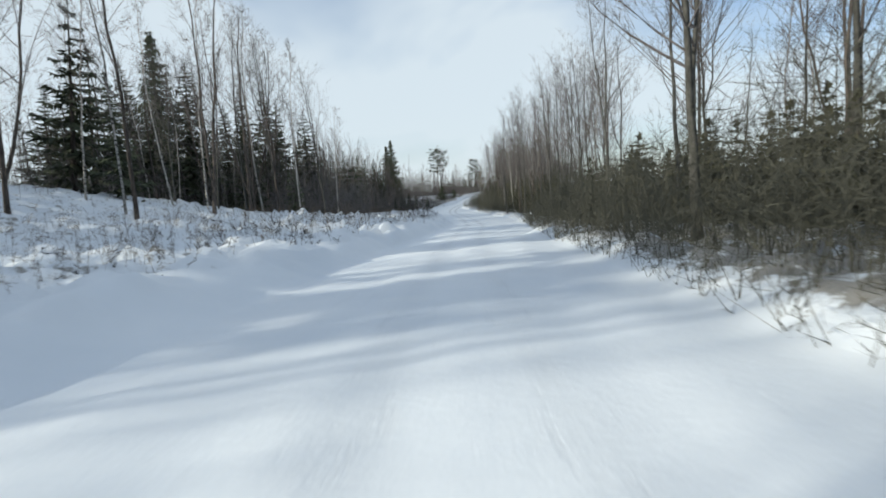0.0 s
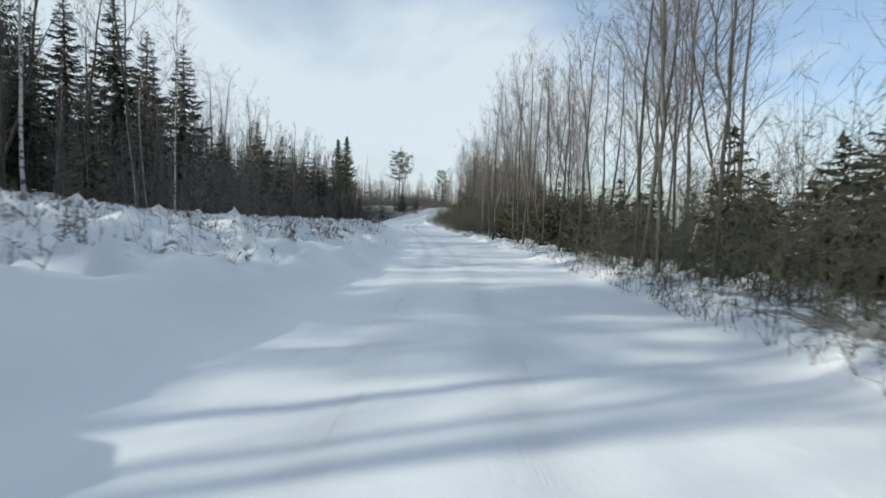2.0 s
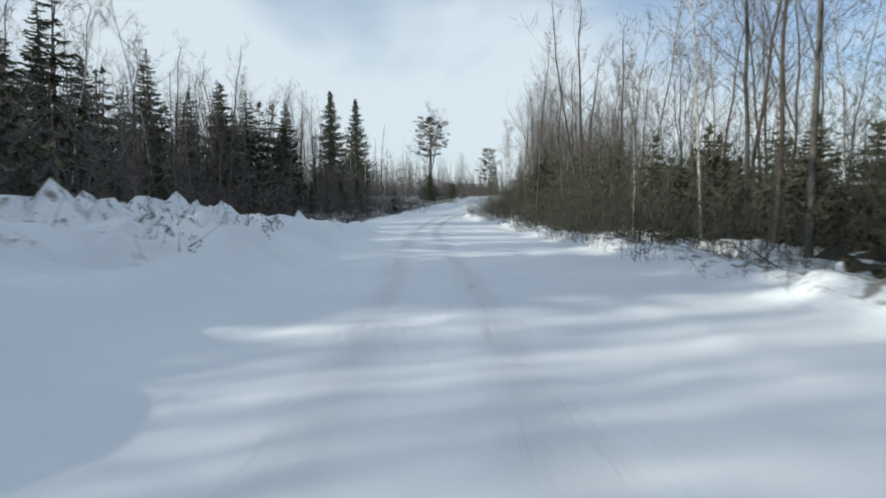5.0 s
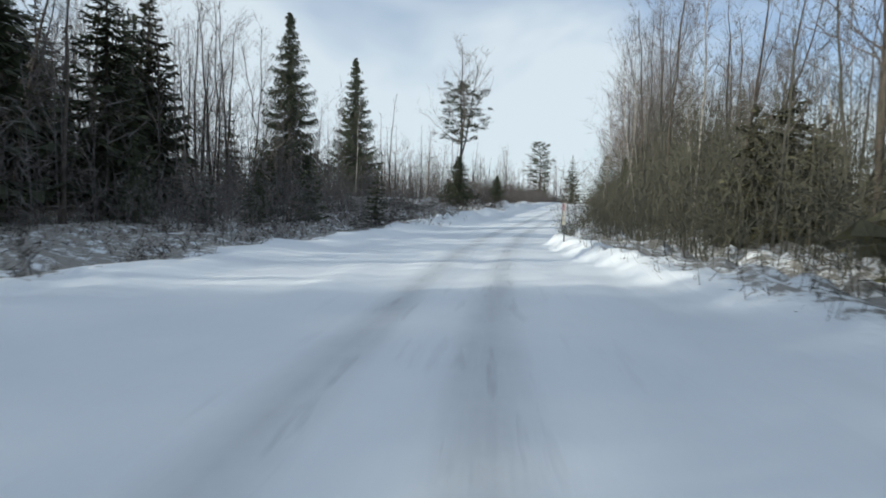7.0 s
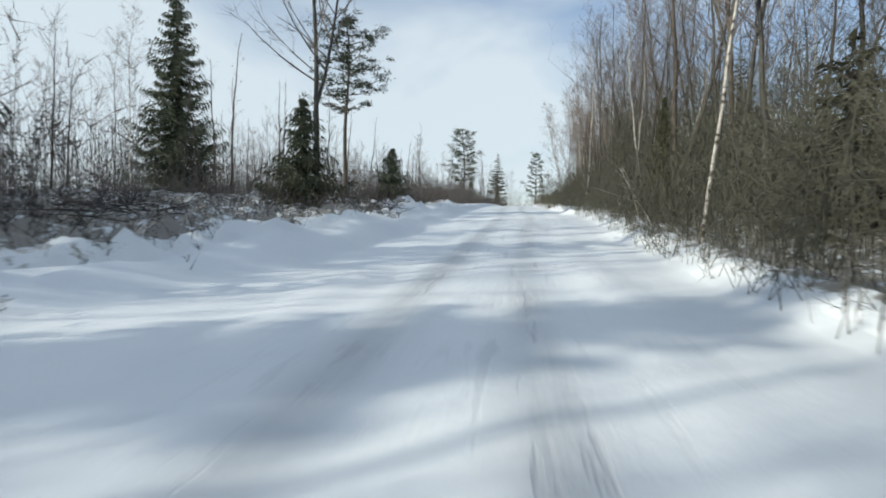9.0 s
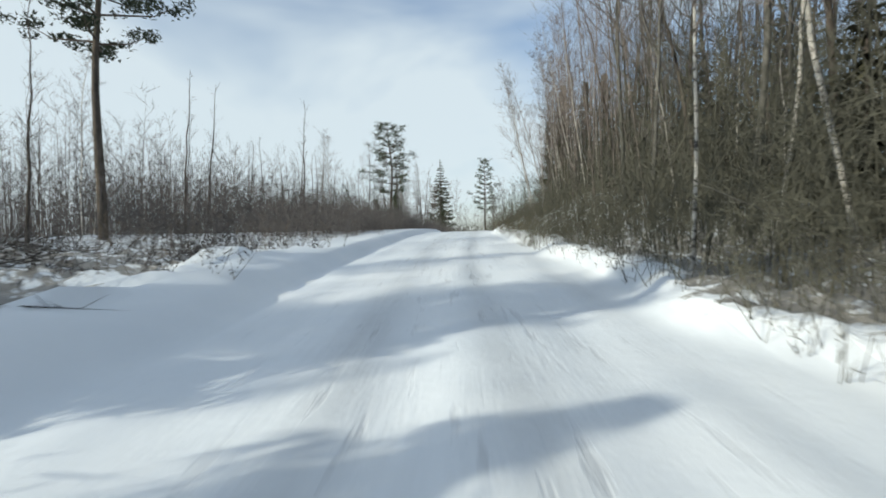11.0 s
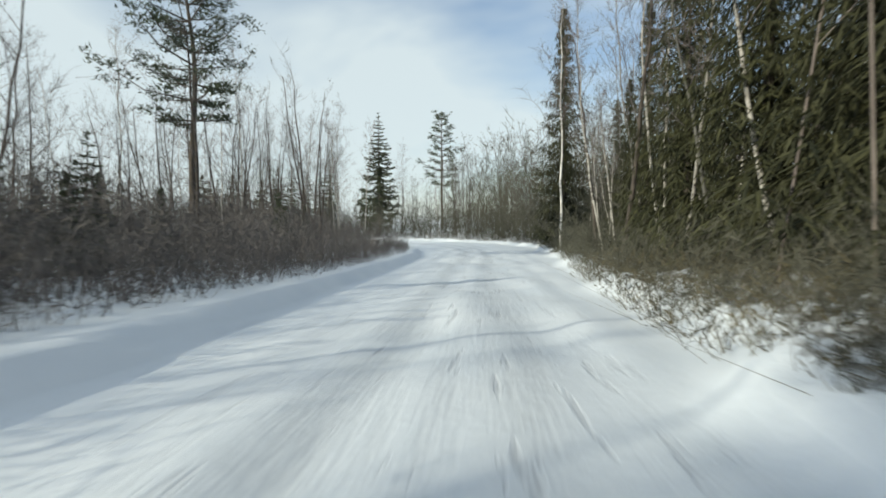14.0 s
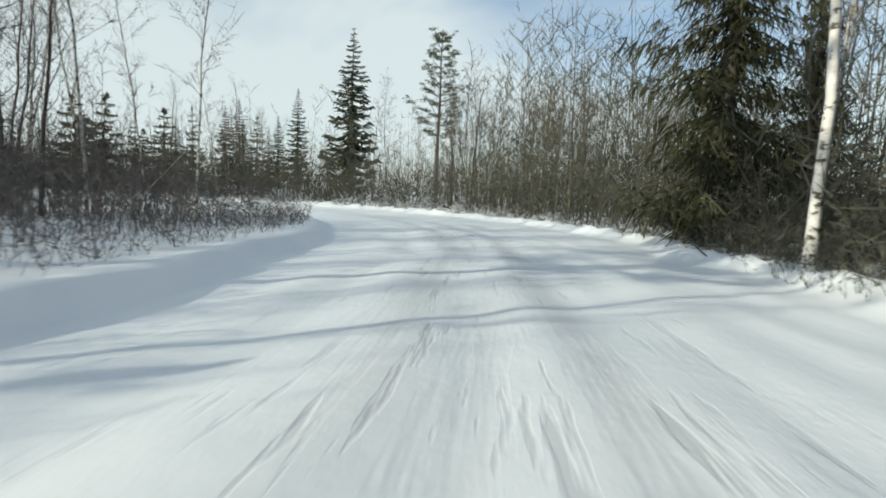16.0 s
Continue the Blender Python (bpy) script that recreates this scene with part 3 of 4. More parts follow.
def pine_meshes(seed, height, reach, first=0.5, limbs=26, tufts=7, density=16, round_top=False):
    """Meshes of a pine: a bare trunk, and limbs that carry flat clumps of needles."""
    rng = random.Random(seed)
    trunk, crown = Soup(), Soup()
    n = 10
    pts = [Vector((0.02 * height * math.sin(k * 0.7 + seed) * k / n, 0.015 * height * math.sin(k * 0.9) * k / n, height * k / n * 0.98 - 0.2)) for k in range(n + 1)]
    r0 = 0.010 * height + 0.03
    trunk.tube(pts, [r0 * (1 - 0.85 * (k / n) ** 1.2) + 0.01 for k in range(n + 1)], 8)

    def at(f):
        k = min(int(f * n), n - 1)
        return pts[k].lerp(pts[k + 1], f * n - k)

    for i in range(limbs):
        ring = i // 4 * 4
        f = min(0.985, first + (0.99 - first) * (ring / limbs) ** 0.9 + rng.uniform(-0.008, 0.012))
        g = (f - first) / (1 - first)
        shape = math.sin(math.pi * min(1, 0.25 + 0.78 * g)) ** 0.6 if round_top else (1 - g) ** 0.6 * min(1, 0.6 + g * 2) + 0.1
        ln = reach * shape * rng.uniform(0.55, 1.15) + 0.3
        turn = i * 1.57 + ring * 0.4 + rng.uniform(-0.45, 0.45)
        d = Vector((math.cos(turn), math.sin(turn), rng.uniform(0.02, 0.3) + 0.35 * g))
        a = at(f)
        b = a + d * ln * 0.6 + Vector((0, 0, -0.05 * ln))
        c = a + d * ln + Vector((0, 0, 0.12 * ln))
        trunk.tube([a, b, c], [r0 * 0.28, r0 * 0.16, 0.01], 4)
        for k in range(tufts):
            h = rng.uniform(0.4, 1.05)
            q = (a.lerp(b, h / 0.6) if h < 0.6 else b.lerp(c, (h - 0.6) / 0.4)) + Vector((rng.uniform(-1, 1), rng.uniform(-1, 1), rng.uniform(-0.12, 0.22))) * ln * 0.24
            tuft(crown, rng, q, rng.uniform(0.42, 0.70) * (0.6 + 0.12 * ln), density)
    for _ in range(6):
        tuft(crown, rng, pts[-1] + Vector((rng.uniform(-0.4, 0.4), rng.uniform(-0.4, 0.4), rng.uniform(-0.5, 0.2))), 0.55, density)
    return trunk.mesh("trunk", M_PINE_BARK), crown.mesh("crown", M_PINE, False)


def make_tree(name, meshes, x, y, size=1.0, turn=0.0, label="", category="tree", group="", lean=(0, 0), z=None):
    root = new(name)
    root.empty_display_size = 0.5
    for me in meshes:
        p = new(me.name.split(".")[0], me)
        p.parent = root
    zz = ground_z(x, y) if z is None else z
    root.matrix_basis = pose(x, y, zz, lean[0], lean[1], 0) @ pose(0, 0, 0, 0, 0, math.degrees(turn)) @ Matrix.Scale(size, 4)
    tagged(root, label, category, group)
    return root


# ---- kinds of tree, built once each ----
ASPEN = [bare_tree_meshes(100 + k, 18.0, M_ASPEN, M_TWIG, 0.06, 0.30, 24, 0.30, 4, fork=(2, 1, 3, 1, 2)[k], girth=0.62) for k in range(5)]
GREY = [bare_tree_meshes(200 + k, 16.0, M_BARK, M_TWIG, 0.07, 0.30, 20, 0.26, 4, fork=(1, 2, 1, 2)[k], girth=0.72) for k in range(4)]
BIRCH = [bare_tree_meshes(300 + k, 15.0, M_BIRCH, M_BIRCH_TWIG, 0.11, 0.36, 20, 0.22, 5, girth=0.34, droop=0.04, bend=0.06) for k in range(5)]
SLIM_BIRCH = [bare_tree_meshes(320 + k, 16.0, M_BIRCH, M_BIRCH_TWIG, 0.14, 0.34, 20, 0.2, 6, fork=(1, 2, 1, 2)[k], girth=0.24, droop=0.03, bend=0.09) for k in range(4)]
OLD_BIRCH = bare_tree_meshes(340, 18.0, M_WHITE_BIRCH, M_BIRCH_TWIG, 0.005, 0.42, 24, 0.2, 7, girth=0.62, droop=0.05, bend=0.004)
BIG_ASPEN = bare_tree_meshes(150, 18.0, M_ASPEN, M_TWIG, 0.02, 0.36, 30, 0.27, 6, fork=2, girth=1.15)
SNAG = [bare_tree_meshes(400 + k, 15.0, M_BARK, M_TWIG, 0.05, 0.35, 18, 0.15, 5, girth=0.7, snag=True) for k in range(3)]
POLE = [bare_tree_meshes(500 + k, 9.0, M_BIRCH if k % 2 else M_ASPEN, M_TWIG, 0.14, 0.35, 12, 0.22, 5, girth=0.55, droop=0.03) for k in range(4)]
SPRUCE = [spruce_meshes(600 + k, 20.0, 3.5 + 0.5 * k, 0.07, 0.08) for k in range(3)]
FULL_SPRUCE = [near_spruce_meshes(630 + k, 20.0, w, M_SPRUCE, 7, 2.1, 0.85) for k, w in enumerate((4.9, 5.2))]
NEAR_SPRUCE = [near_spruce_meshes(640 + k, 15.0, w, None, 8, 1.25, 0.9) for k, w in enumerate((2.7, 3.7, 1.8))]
YOUNG = [near_spruce_meshes(650 + k, 6.0, 1.9 + 0.2 * k, M_SPRUCE, 6, 1.7, 1.0) for k in range(3)]
BUSHY = [near_spruce_meshes(690 + k, 6.0, 3.4, M_SPRUCE, 11, 1.6, 0.8) for k in range(2)]
DARK = [spruce_meshes(670 + k, 9.0, 1.9 + 0.3 * k, 0.03, 0.12) for k in range(3)]
OLIVE = [spruce_meshes(680 + k, 5.0, 1.75 + 0.2 * k, 0.03, 0.1, M_OLIVE) for k in range(3)]
PINE_FLAT = pine_meshes(700, 18.0, 3.6, 0.52, 34, 9, 34, True)
PINE_TALL = pine_meshes(701, 17.0, 3.8, 0.44, 44, 8, 28)
PINE_THIN = pine_meshes(702, 22.0, 3.9, 0.38, 44, 7, 24)

KINDS = {
    "aspen": (ASPEN, 18.0, "bare_aspen", "tall leafless grey aspen at the wood's edge", "aspen tree"),
    "grey": (GREY, 16.0, "bare_alder", "leafless dark-barked alder standing in snow", "alder tree"),
    "birch": (BIRCH, 15.0, "bare_birch", "slender leafless birch with white bark", "birch tree"),
    "slim_birch": (SLIM_BIRCH, 16.0, "bare_birch", "thin leaning leafless birch on the bank above the road", "birch tree"),
    "old_birch": ([OLD_BIRCH], 18.0, "bare_birch", "stout leafless birch with bright white bark beside the road", "birch tree"),
    "big_aspen": ([BIG_ASPEN], 18.0, "bare_aspen", "stout leafless aspen with a heavy forking crown", "aspen tree"),
    "snag": (SNAG, 15.0, "dead_tree", "dead standing trunk with short broken limbs", "dead tree"),
    "pole": (POLE, 9.0, "sapling", "thin leafless sapling in the roadside thicket", "sapling"),
    "spruce": (SPRUCE, 20.0, "spruce", "dark green spruce with drooping boughs", "spruce tree"),
    "full": (FULL_SPRUCE, 20.0, "spruce", "tall dark spruce with ragged hanging boughs by the clearing", "spruce tree"),
    "near": (NEAR_SPRUCE, 15.0, "spruce", "tall olive-green spruce with hanging boughs by the road", "spruce tree"),
    "dark": (DARK, 9.0, "spruce", "middle-sized dark spruce in the shaded wood", "spruce tree"),
    "young": (YOUNG, 6.0, "young_spruce", "small dark spruce growing beside the road", "spruce tree"),
    "bushy": (BUSHY, 6.0, "young_spruce", "broad bushy dark spruce at the clearing's edge", "spruce tree"),
    "olive": (OLIVE, 5.0, "young_pine", "young olive-green pine in the roadside thicket", "pine tree"),
    "pine_flat": ([PINE_FLAT], 18.0, "pine", "bare-trunked pine with a flat-topped crown", "pine tree"),
    "pine_tall": ([PINE_TALL], 17.0, "pine", "tall pine with layered green boughs", "pine tree"),
    "pine_thin": ([PINE_THIN], 22.0, "pine", "narrow tall pine above the wood's edge", "pine tree"),
}
GROUPS = {"aspen": "bare trees along the road", "grey": "bare trees along the road", "birch": "birches along the road", "slim_birch": "birches along the road", "snag": "dead trunks in the clearing",
          "pole": "saplings in the thicket", "spruce": "spruces in the wood", "near": "spruces in the wood", "full": "spruces in the wood", "dark": "spruces in the wood", "young": "young spruces by the road", "olive": "young pines in the thicket"}
plant_rng = random.Random(11)
TAKEN = []


def plant(kind, x, y, height=None, top=None, lean=(0.0, 0.0), which=None):
    """A tree of a kind at a place, with its height or the height of its top."""
    variants, tall, name, label, category = KINDS[kind]
    z = ground_z(x, y)
    h = (top - z) if top is not None else height
    i = plant_rng.randrange(len(variants)) if which is None else which
    TAKEN.append((x, y))
    return make_tree(name, variants[i], x, y, h / tall, plant_rng.uniform(0, 6.283), label, category, GROUPS.get(kind, ""), lean, z - 0.05)


# trees that stand out, with the height of their tops
for row in (
    ("aspen", -19.6, 54.6, 21.0), ("birch", -27.7, 57.7, 18.0), ("grey", -30.7, 72.1, 21.0), ("aspen", -32.3, 54.3, 22.0), ("spruce", -29.4, 76.7, 17.4),
    ("grey", -23.7, 116.4, 17.6), ("snag", -12.4, 98.0, 12.2), ("grey", -23.9, 106.0, 20.0), ("birch", -18.0, 71.7, 15.0), ("snag", -23.6, 92.8, 20.3),
    ("birch", -39.0, 170.8, 20.9), ("birch", -29.5, 172.4, 22.6), ("spruce", -38.9, 179.6, 23.5), ("spruce", -57.9, 162.0, 33.0), ("spruce", -69.8, 169.0, 30.0),
    ("birch", -18.7, 159.3, 14.0), ("snag", -11.6, 199.4, 18.7), ("snag", -42.6, 172.4, 15.0), ("birch", -31.8, 162.6, 16.8), ("snag", -6.5, 196.1, 13.4),
    ("full", -16.2, 170.1, 19.5, 0), ("full", -17.5, 201.9, 24.4, 1), ("dark", -24.1, 173.9, 11.5), ("dark", -20.5, 167.0, 7.5), ("pine_flat", -0.8, 198.1, 20.0),
    ("bushy", 0.2, 171.3, 6.0), ("bushy", 4.0, 175.7, 4.6), ("snag", -12.0, 196.5, 15.2), ("snag", -4.7, 189.8, 11.5), ("snag", -2.2, 195.0, 12.3), ("big_aspen", 0.3, 174.3, 18.0),
    ("snag", -27.0, 209.0, 12.6), ("young", -9.3, 154.6, 4.1), ("full", -52.0, 104.0, 37.0, 1), ("spruce", -47.0, 70.0, 20.0),
    ("aspen", 11.6, 52.8, 14.0), ("aspen", 12.4, 48.1, 15.0), ("aspen", 9.4, 46.2, 13.0), ("aspen", 9.2, 77.6, 13.0), ("aspen", 10.1, 85.2, 12.0), ("aspen", 11.4, 77.0, 14.0),
    ("aspen", 11.2, 74.4, 15.0), ("big_aspen", 8.8, 18.8, 17.0), ("aspen", 9.4, 20.6, 16.0), ("aspen", 9.9, 119.9, 12.0), ("aspen", 12.2, 67.1, 13.0),
    ("birch", 11.2, 158.4, 10.7), ("birch", 10.0, 148.6, 11.0), ("birch", 12.6, 153.9, 12.0), ("birch", 16.2, 181.0, 12.3), ("near", 15.2, 168.5, 6.0, 1),
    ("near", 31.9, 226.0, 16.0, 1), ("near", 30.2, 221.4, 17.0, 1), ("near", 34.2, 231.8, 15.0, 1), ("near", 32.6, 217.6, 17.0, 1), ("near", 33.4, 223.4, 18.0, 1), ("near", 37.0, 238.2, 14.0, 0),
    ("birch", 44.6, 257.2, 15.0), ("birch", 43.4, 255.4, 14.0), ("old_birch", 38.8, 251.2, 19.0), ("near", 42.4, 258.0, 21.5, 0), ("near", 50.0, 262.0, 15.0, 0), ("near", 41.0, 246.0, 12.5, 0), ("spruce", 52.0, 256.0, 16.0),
    ("birch", 40.3, 324.1, 18.7), ("spruce", 34.5, 321.0, 24.4), ("pine_thin", 46.2, 317.5, 24.5), ("spruce", 26.3, 353.4, 21.0), ("spruce", 9.5, 410.0, 20.3),
    ("spruce", 19.8, 368.4, 14.6), ("snag", 4.9, 229.4, 13.5), ("birch", 7.0, 239.8, 16.2), ("birch", 8.2, 241.5, 15.5), ("pine_tall", 15.3, 245.6, 18.5),
    ("grey", 7.8, 273.1, 15.1), ("grey", 10.2, 271.6, 14.1), ("grey", 17.9, 267.4, 13.5), ("grey", 17.0, 269.0, 14.5), ("grey", 16.2, 266.8, 13.0), ("birch", 18.8, 266.0, 12.5), ("snag", 6.0, 232.4, 12.1), ("grey", 16.6, 298.0, 11.5),
    ("spruce", 8.0, 338.0, 12.5), ("dark", 11.5, 333.0, 13.5), ("spruce", 14.5, 344.0, 15.5), ("spruce", 17.5, 338.0, 16.0), ("dark", 21.0, 331.0, 12.5), ("spruce", 23.5, 340.0, 14.0), ("dark", 3.0, 335.0, 12.0),
):
    plant(row[0], row[1], row[2], top=row[3], which=row[4] if len(row) > 4 else None)
# birches that lean out over the road from the bank
for x, y, top, tip in ((24.9, 215.0, 15.0, -9), (26.4, 212.4, 16.0, -10), (25.0, 206.4, 15.5, -14), (25.6, 207.6, 15.0, -16), (27.0, 209.5, 16.0, -11), (23.2, 202.5, 14.0, -9), (28.2, 213.5, 17.0, -5), (23.6, 210.5, 15.5, -13), (24.2, 204.2, 16.0, -12),
                        (22.6, 199.6, 15.0, -8), (25.6, 210.9, 14.5, -6), (26.0, 214.2, 16.5, -12), (24.4, 208.6, 16.5, -7), (23.9, 200.8, 17.0, -11), (26.9, 211.6, 17.0, -8)):
    plant("slim_birch", x, y, top=top, lean=(plant_rng.uniform(-3, 3), tip))

# ---- woods filled in between ----
fill_rng = random.Random(5)


def road_point(s, d):
    k = int(np.clip(np.searchsorted(LEN, s), 1, len(LEN) - 1))
    return LINE[k, 0] + d * TAN[k, 1], LINE[k, 1] - d * TAN[k, 0]


def road_gap(x, y):
    """Metres from a place to the road's middle line."""
    return float(np.sqrt(((LINE[:, 0] - x) ** 2 + (LINE[:, 1] - y) ** 2).min()))


def fill(count, s_range, d_range, kinds, heights, gap=2.0, lean=4.0):
    """Plants count trees at random between two distances along and beside the road."""
    made = tries = 0
    while made < count and tries < count * 12:
        tries += 1
        s, d = fill_rng.uniform(*s_range), fill_rng.uniform(*d_range)
        x, y = road_point(s, d)
        if road_gap(x, y) < abs(d) - 0.6 or any((x - a) ** 2 + (y - b) ** 2 < gap * gap for a, b in TAKEN):
            continue
        plant(fill_rng.choice(kinds), x, y, height=fill_rng.uniform(*heights), lean=(fill_rng.uniform(-lean, lean), fill_rng.uniform(-lean, lean)))
        made += 1


# next two rows: unseen trees behind the start, added to shade the road
fill(20, (-45, 2), (-44, -13), ("grey", "dark", "aspen"), (11, 19), 2.5)
fill(13, (-38, 4), (-50, -19), ("spruce", "grey", "aspen"), (13, 18), 2.2)
fill(15, (44, 82), (-54, -28), ("spruce", "grey", "spruce"), (13, 17), 2.5)
fill(20, (0, 45), (-50, -25), ("grey", "dark", "aspen", "spruce"), (10, 18), 2.3)
fill(16, (85, 122), (-34, -14), ("dark", "grey", "birch"), (7, 12), 2.4)
fill(7, (128, 150), (-44, -28), ("grey", "dark", "birch"), (8, 13), 2.5)
fill(4, (100, 130), (-24, -14), ("young",), (3.0, 5.0), 2.0)
fill(34, (12, 62), (-36, -15), ("aspen", "birch", "grey", "grey", "birch"), (14, 20), 2.0)
fill(14, (20, 110), (-55, -24), ("dark", "spruce"), (9, 16), 3)
fill(15, (60, 118), (-32, -16), ("dark",), (5, 10), 2.2)
fill(36, (45, 150), (-40, -15), ("grey", "grey", "birch"), (9, 16), 2.2)
fill(15, (70, 140), (-58, -30), ("spruce", "grey", "grey", "aspen"), (13, 18), 3.5)
fill(26, (88, 128), (-50, -21), ("aspen", "grey", "spruce", "grey"), (13, 18), 2.4)
# next two rows: mostly unseen spruces far back, added as shade casters for the road
fill(6, (92, 134), (-52, -28), ("spruce",), (14, 18), 3)
fill(9, (138, 168), (-52, -31), ("spruce", "spruce", "grey"), (14, 18), 3)
fill(9, (138, 153), (-17, -9.5), ("young", "young", "dark"), (2.2, 4.6), 1.3)
fill(20, (100, 180), (-60, -28), ("birch", "grey", "aspen"), (14, 21), 3)
fill(12, (165, 205), (-45, -20), ("snag", "birch", "snag"), (8, 14), 3)
fill(24, (205, 262), (-45, -13), ("birch", "grey", "snag", "snag"), (8, 14), 2.5)
fill(8, (205, 262), (-34, -10), ("young", "dark"), (3, 6), 2.5)
fill(14, (222, 262), (-26, -9), ("dark", "young", "young"), (2.5, 5.5), 2.0)
fill(22, (238, 275), (-34, -12), ("birch", "grey", "grey"), (9, 14), 2.0)
fill(14, (246, 272), (-26, -9), ("grey", "birch", "grey"), (8, 11), 1.6)
fill(16, (50, 96), (7.6, 13), ("aspen", "aspen", "grey"), (13, 18), 1.6, 6)
fill(46, (5, 118), (9.0, 24), ("aspen", "aspen", "grey", "birch"), (12, 19), 2.0)
fill(26, (0, 130), (15.0, 26), ("olive",), (3.0, 5.5), 1.6)
fill(20, (120, 200), (9.0, 20), ("olive",), (2.5, 5.0), 1.6)
fill(56, (100, 205), (7.5, 24), ("birch", "birch", "aspen", "grey"), (12, 17), 1.6)
fill(46, (172, 262), (7.0, 22), ("birch", "aspen", "grey", "grey"), (12, 17), 1.6, 7)
fill(16, (195, 265), (10.0, 24), ("spruce", "dark"), (9, 17), 3)
fill(16, (262, 300), (9, 30), ("birch", "grey", "aspen"), (9, 14), 2.5)
fill(26, (268, 330), (9, 30), ("grey", "birch", "grey", "olive"), (6, 11), 2.2)
fill(14, (168, 202), (6.5, 14), ("birch", "grey", "aspen"), (16, 20), 1.8, 6)
fill(34, (100, 200), (6.8, 16), ("pole",), (6, 10), 1.2, 8)
fill(34, (195, 262), (6.6, 14), ("pole",), (6, 10), 1.2, 9)
fill(112, (-2, 128), (9.6, 18), ("olive",), (3.4, 5.6), 1.25)
fill(36, (100, 200), (8.6, 18), ("olive",), (4.0, 6.4), 1.4)
fill(8, (66, 90), (-33, -23), ("spruce", "spruce", "grey"), (15, 19), 2.2)
fill(34, (100, 152), (-44, -19), ("grey", "birch", "dark", "grey"), (9, 15), 1.9)
fill(18, (131, 150), (-38, -20), ("grey", "dark", "spruce", "grey"), (10, 15), 1.8)
fill(9, (228, 250), (6.2, 9.8), ("birch", "grey", "birch"), (13, 17), 1.5, 6)
fill(10, (112, 130), (-36, -21), ("grey", "dark", "grey"), (10, 14), 1.8)
fill(14, (152, 206), (-62, -27), ("birch", "grey", "grey"), (10, 15), 2.0)
# trees just out of view, added so their shadows cross the carriageway
fill(10, (140, 152), (-33, -18), ("spruce", "dark", "grey"), (11, 15), 1.7)


# ---- thickets and far woods ----
def stem(soup, rng, x, y, z, h, twigs, r=0.014, lean=0.16, fine=0.012):
    """One bush stem that bends, with a few side shoots and short twigs pointing every way."""
    d = Vector((rng.uniform(-lean, lean), rng.uniform(-lean, lean), 1))
    a = Vector((x, y, z - 0.1))
    m = a + d * h * 0.45
    e = m + (d + Vector((rng.uniform(-2, 2), rng.uniform(-2, 2), -0.1)) * lean) * h * 0.5
    if h < 2.0:
        soup.spike(a, e, r)
    else:
        soup.tube([a, m], [r, r * 0.75], 3)
        soup.twig(m, e, r * 0.75, rng)
    shoots = max(1, twigs // 5)
    for _ in range(shoots):
        g = rng.uniform(0.05, 0.95)
        q = a.lerp(m, g * 2) if g < 0.5 else m.lerp(e, g * 2 - 1)
        t = rng.uniform(0, 6.283)
        o = Vector((math.cos(t), math.sin(t), rng.uniform(0.1, 1.9))).normalized()
        tip = q + o * h * rng.uniform(0.14, 0.34)
        soup.twig(q, tip, fine, rng)
        for _ in range(4):
            c = q.lerp(tip, rng.uniform(0.15, 1.0))
            w = (o + Vector((rng.uniform(-1.3, 1.3), rng.uniform(-1.3, 1.3), rng.uniform(-0.8, 0.9)))).normalized()
            soup.twig(c, c + w * min(0.75, h * rng.uniform(0.08, 0.22)), fine * 0.8, rng)


def thicket(name, label, seed, s_range, d_of, count, heights, twigs, mat, r=0.014, lean=0.16, fine=0.012, keep=None):
    rng = random.Random(seed)
    ss, pts, outs = [], [], []
    while len(ss) < count:
        s = rng.uniform(*s_range)
        d = d_of(rng, s)
        x, y = road_point(s, d)
        if (x - 5.4) ** 2 + (y - 135.6) ** 2 < 3.0 or (keep and rng.random() > keep(s, abs(d))):
            continue
        if s < 255 or road_gap(x, y) > abs(d) - 0.6:
            ss.append(s)
            pts.append((x, y))
            outs.append(abs(d) - np.interp(s, *(RIGHT_EDGE if d > 0 else LEFT_EDGE)))
    zs = ground_height(np.array([p[0] for p in pts]), np.array([p[1] for p in pts]))[0]
    soup = Soup()
    for s, o, (x, y), z in zip(ss, outs, pts, zs):
        lo, hi = heights(s, o) if callable(heights) else heights
        edge = max(0.0, 1 - o / 3)
        stem(soup, rng, x, y, float(z), rng.uniform(lo, hi), twigs, r * (1 - 0.4 * edge), lean * (1 + edge), fine(s, o) if callable(fine) else fine)
    ob = new(name, soup.mesh(name, mat))
    tagged(ob, label, "brush", kind="stuff")
    return ob


def right_of(near, far, power):
    return lambda g, s: np.interp(s, *RIGHT_EDGE) + near + far * g.random() ** power


def left_of(near, far, power):
    return lambda g, s: -np.interp(s, *LEFT_EDGE) - near - far * g.random() ** power


def tall_right(s, o):
    hi = np.interp(s, [0, 60, 100, 150, 196], [4.2, 4.4, 4.3, 5.0, 4.8]) * np.interp(o, [0.4, 1.2, 3.0], [0.3, 0.65, 1.0])
    return hi * 0.4, hi


def late_left(s, o):
    hi = np.interp(o, [0.7, 2.5, 5, 9, 16], [0.9, 1.9, 2.8, 3.6, 4.4])
    return hi * 0.4, hi


def late_right(s, o):
    hi = np.interp(o, [0.5, 4, 9], [0.9, 2.4, 4.2])
    return hi * 0.35, hi


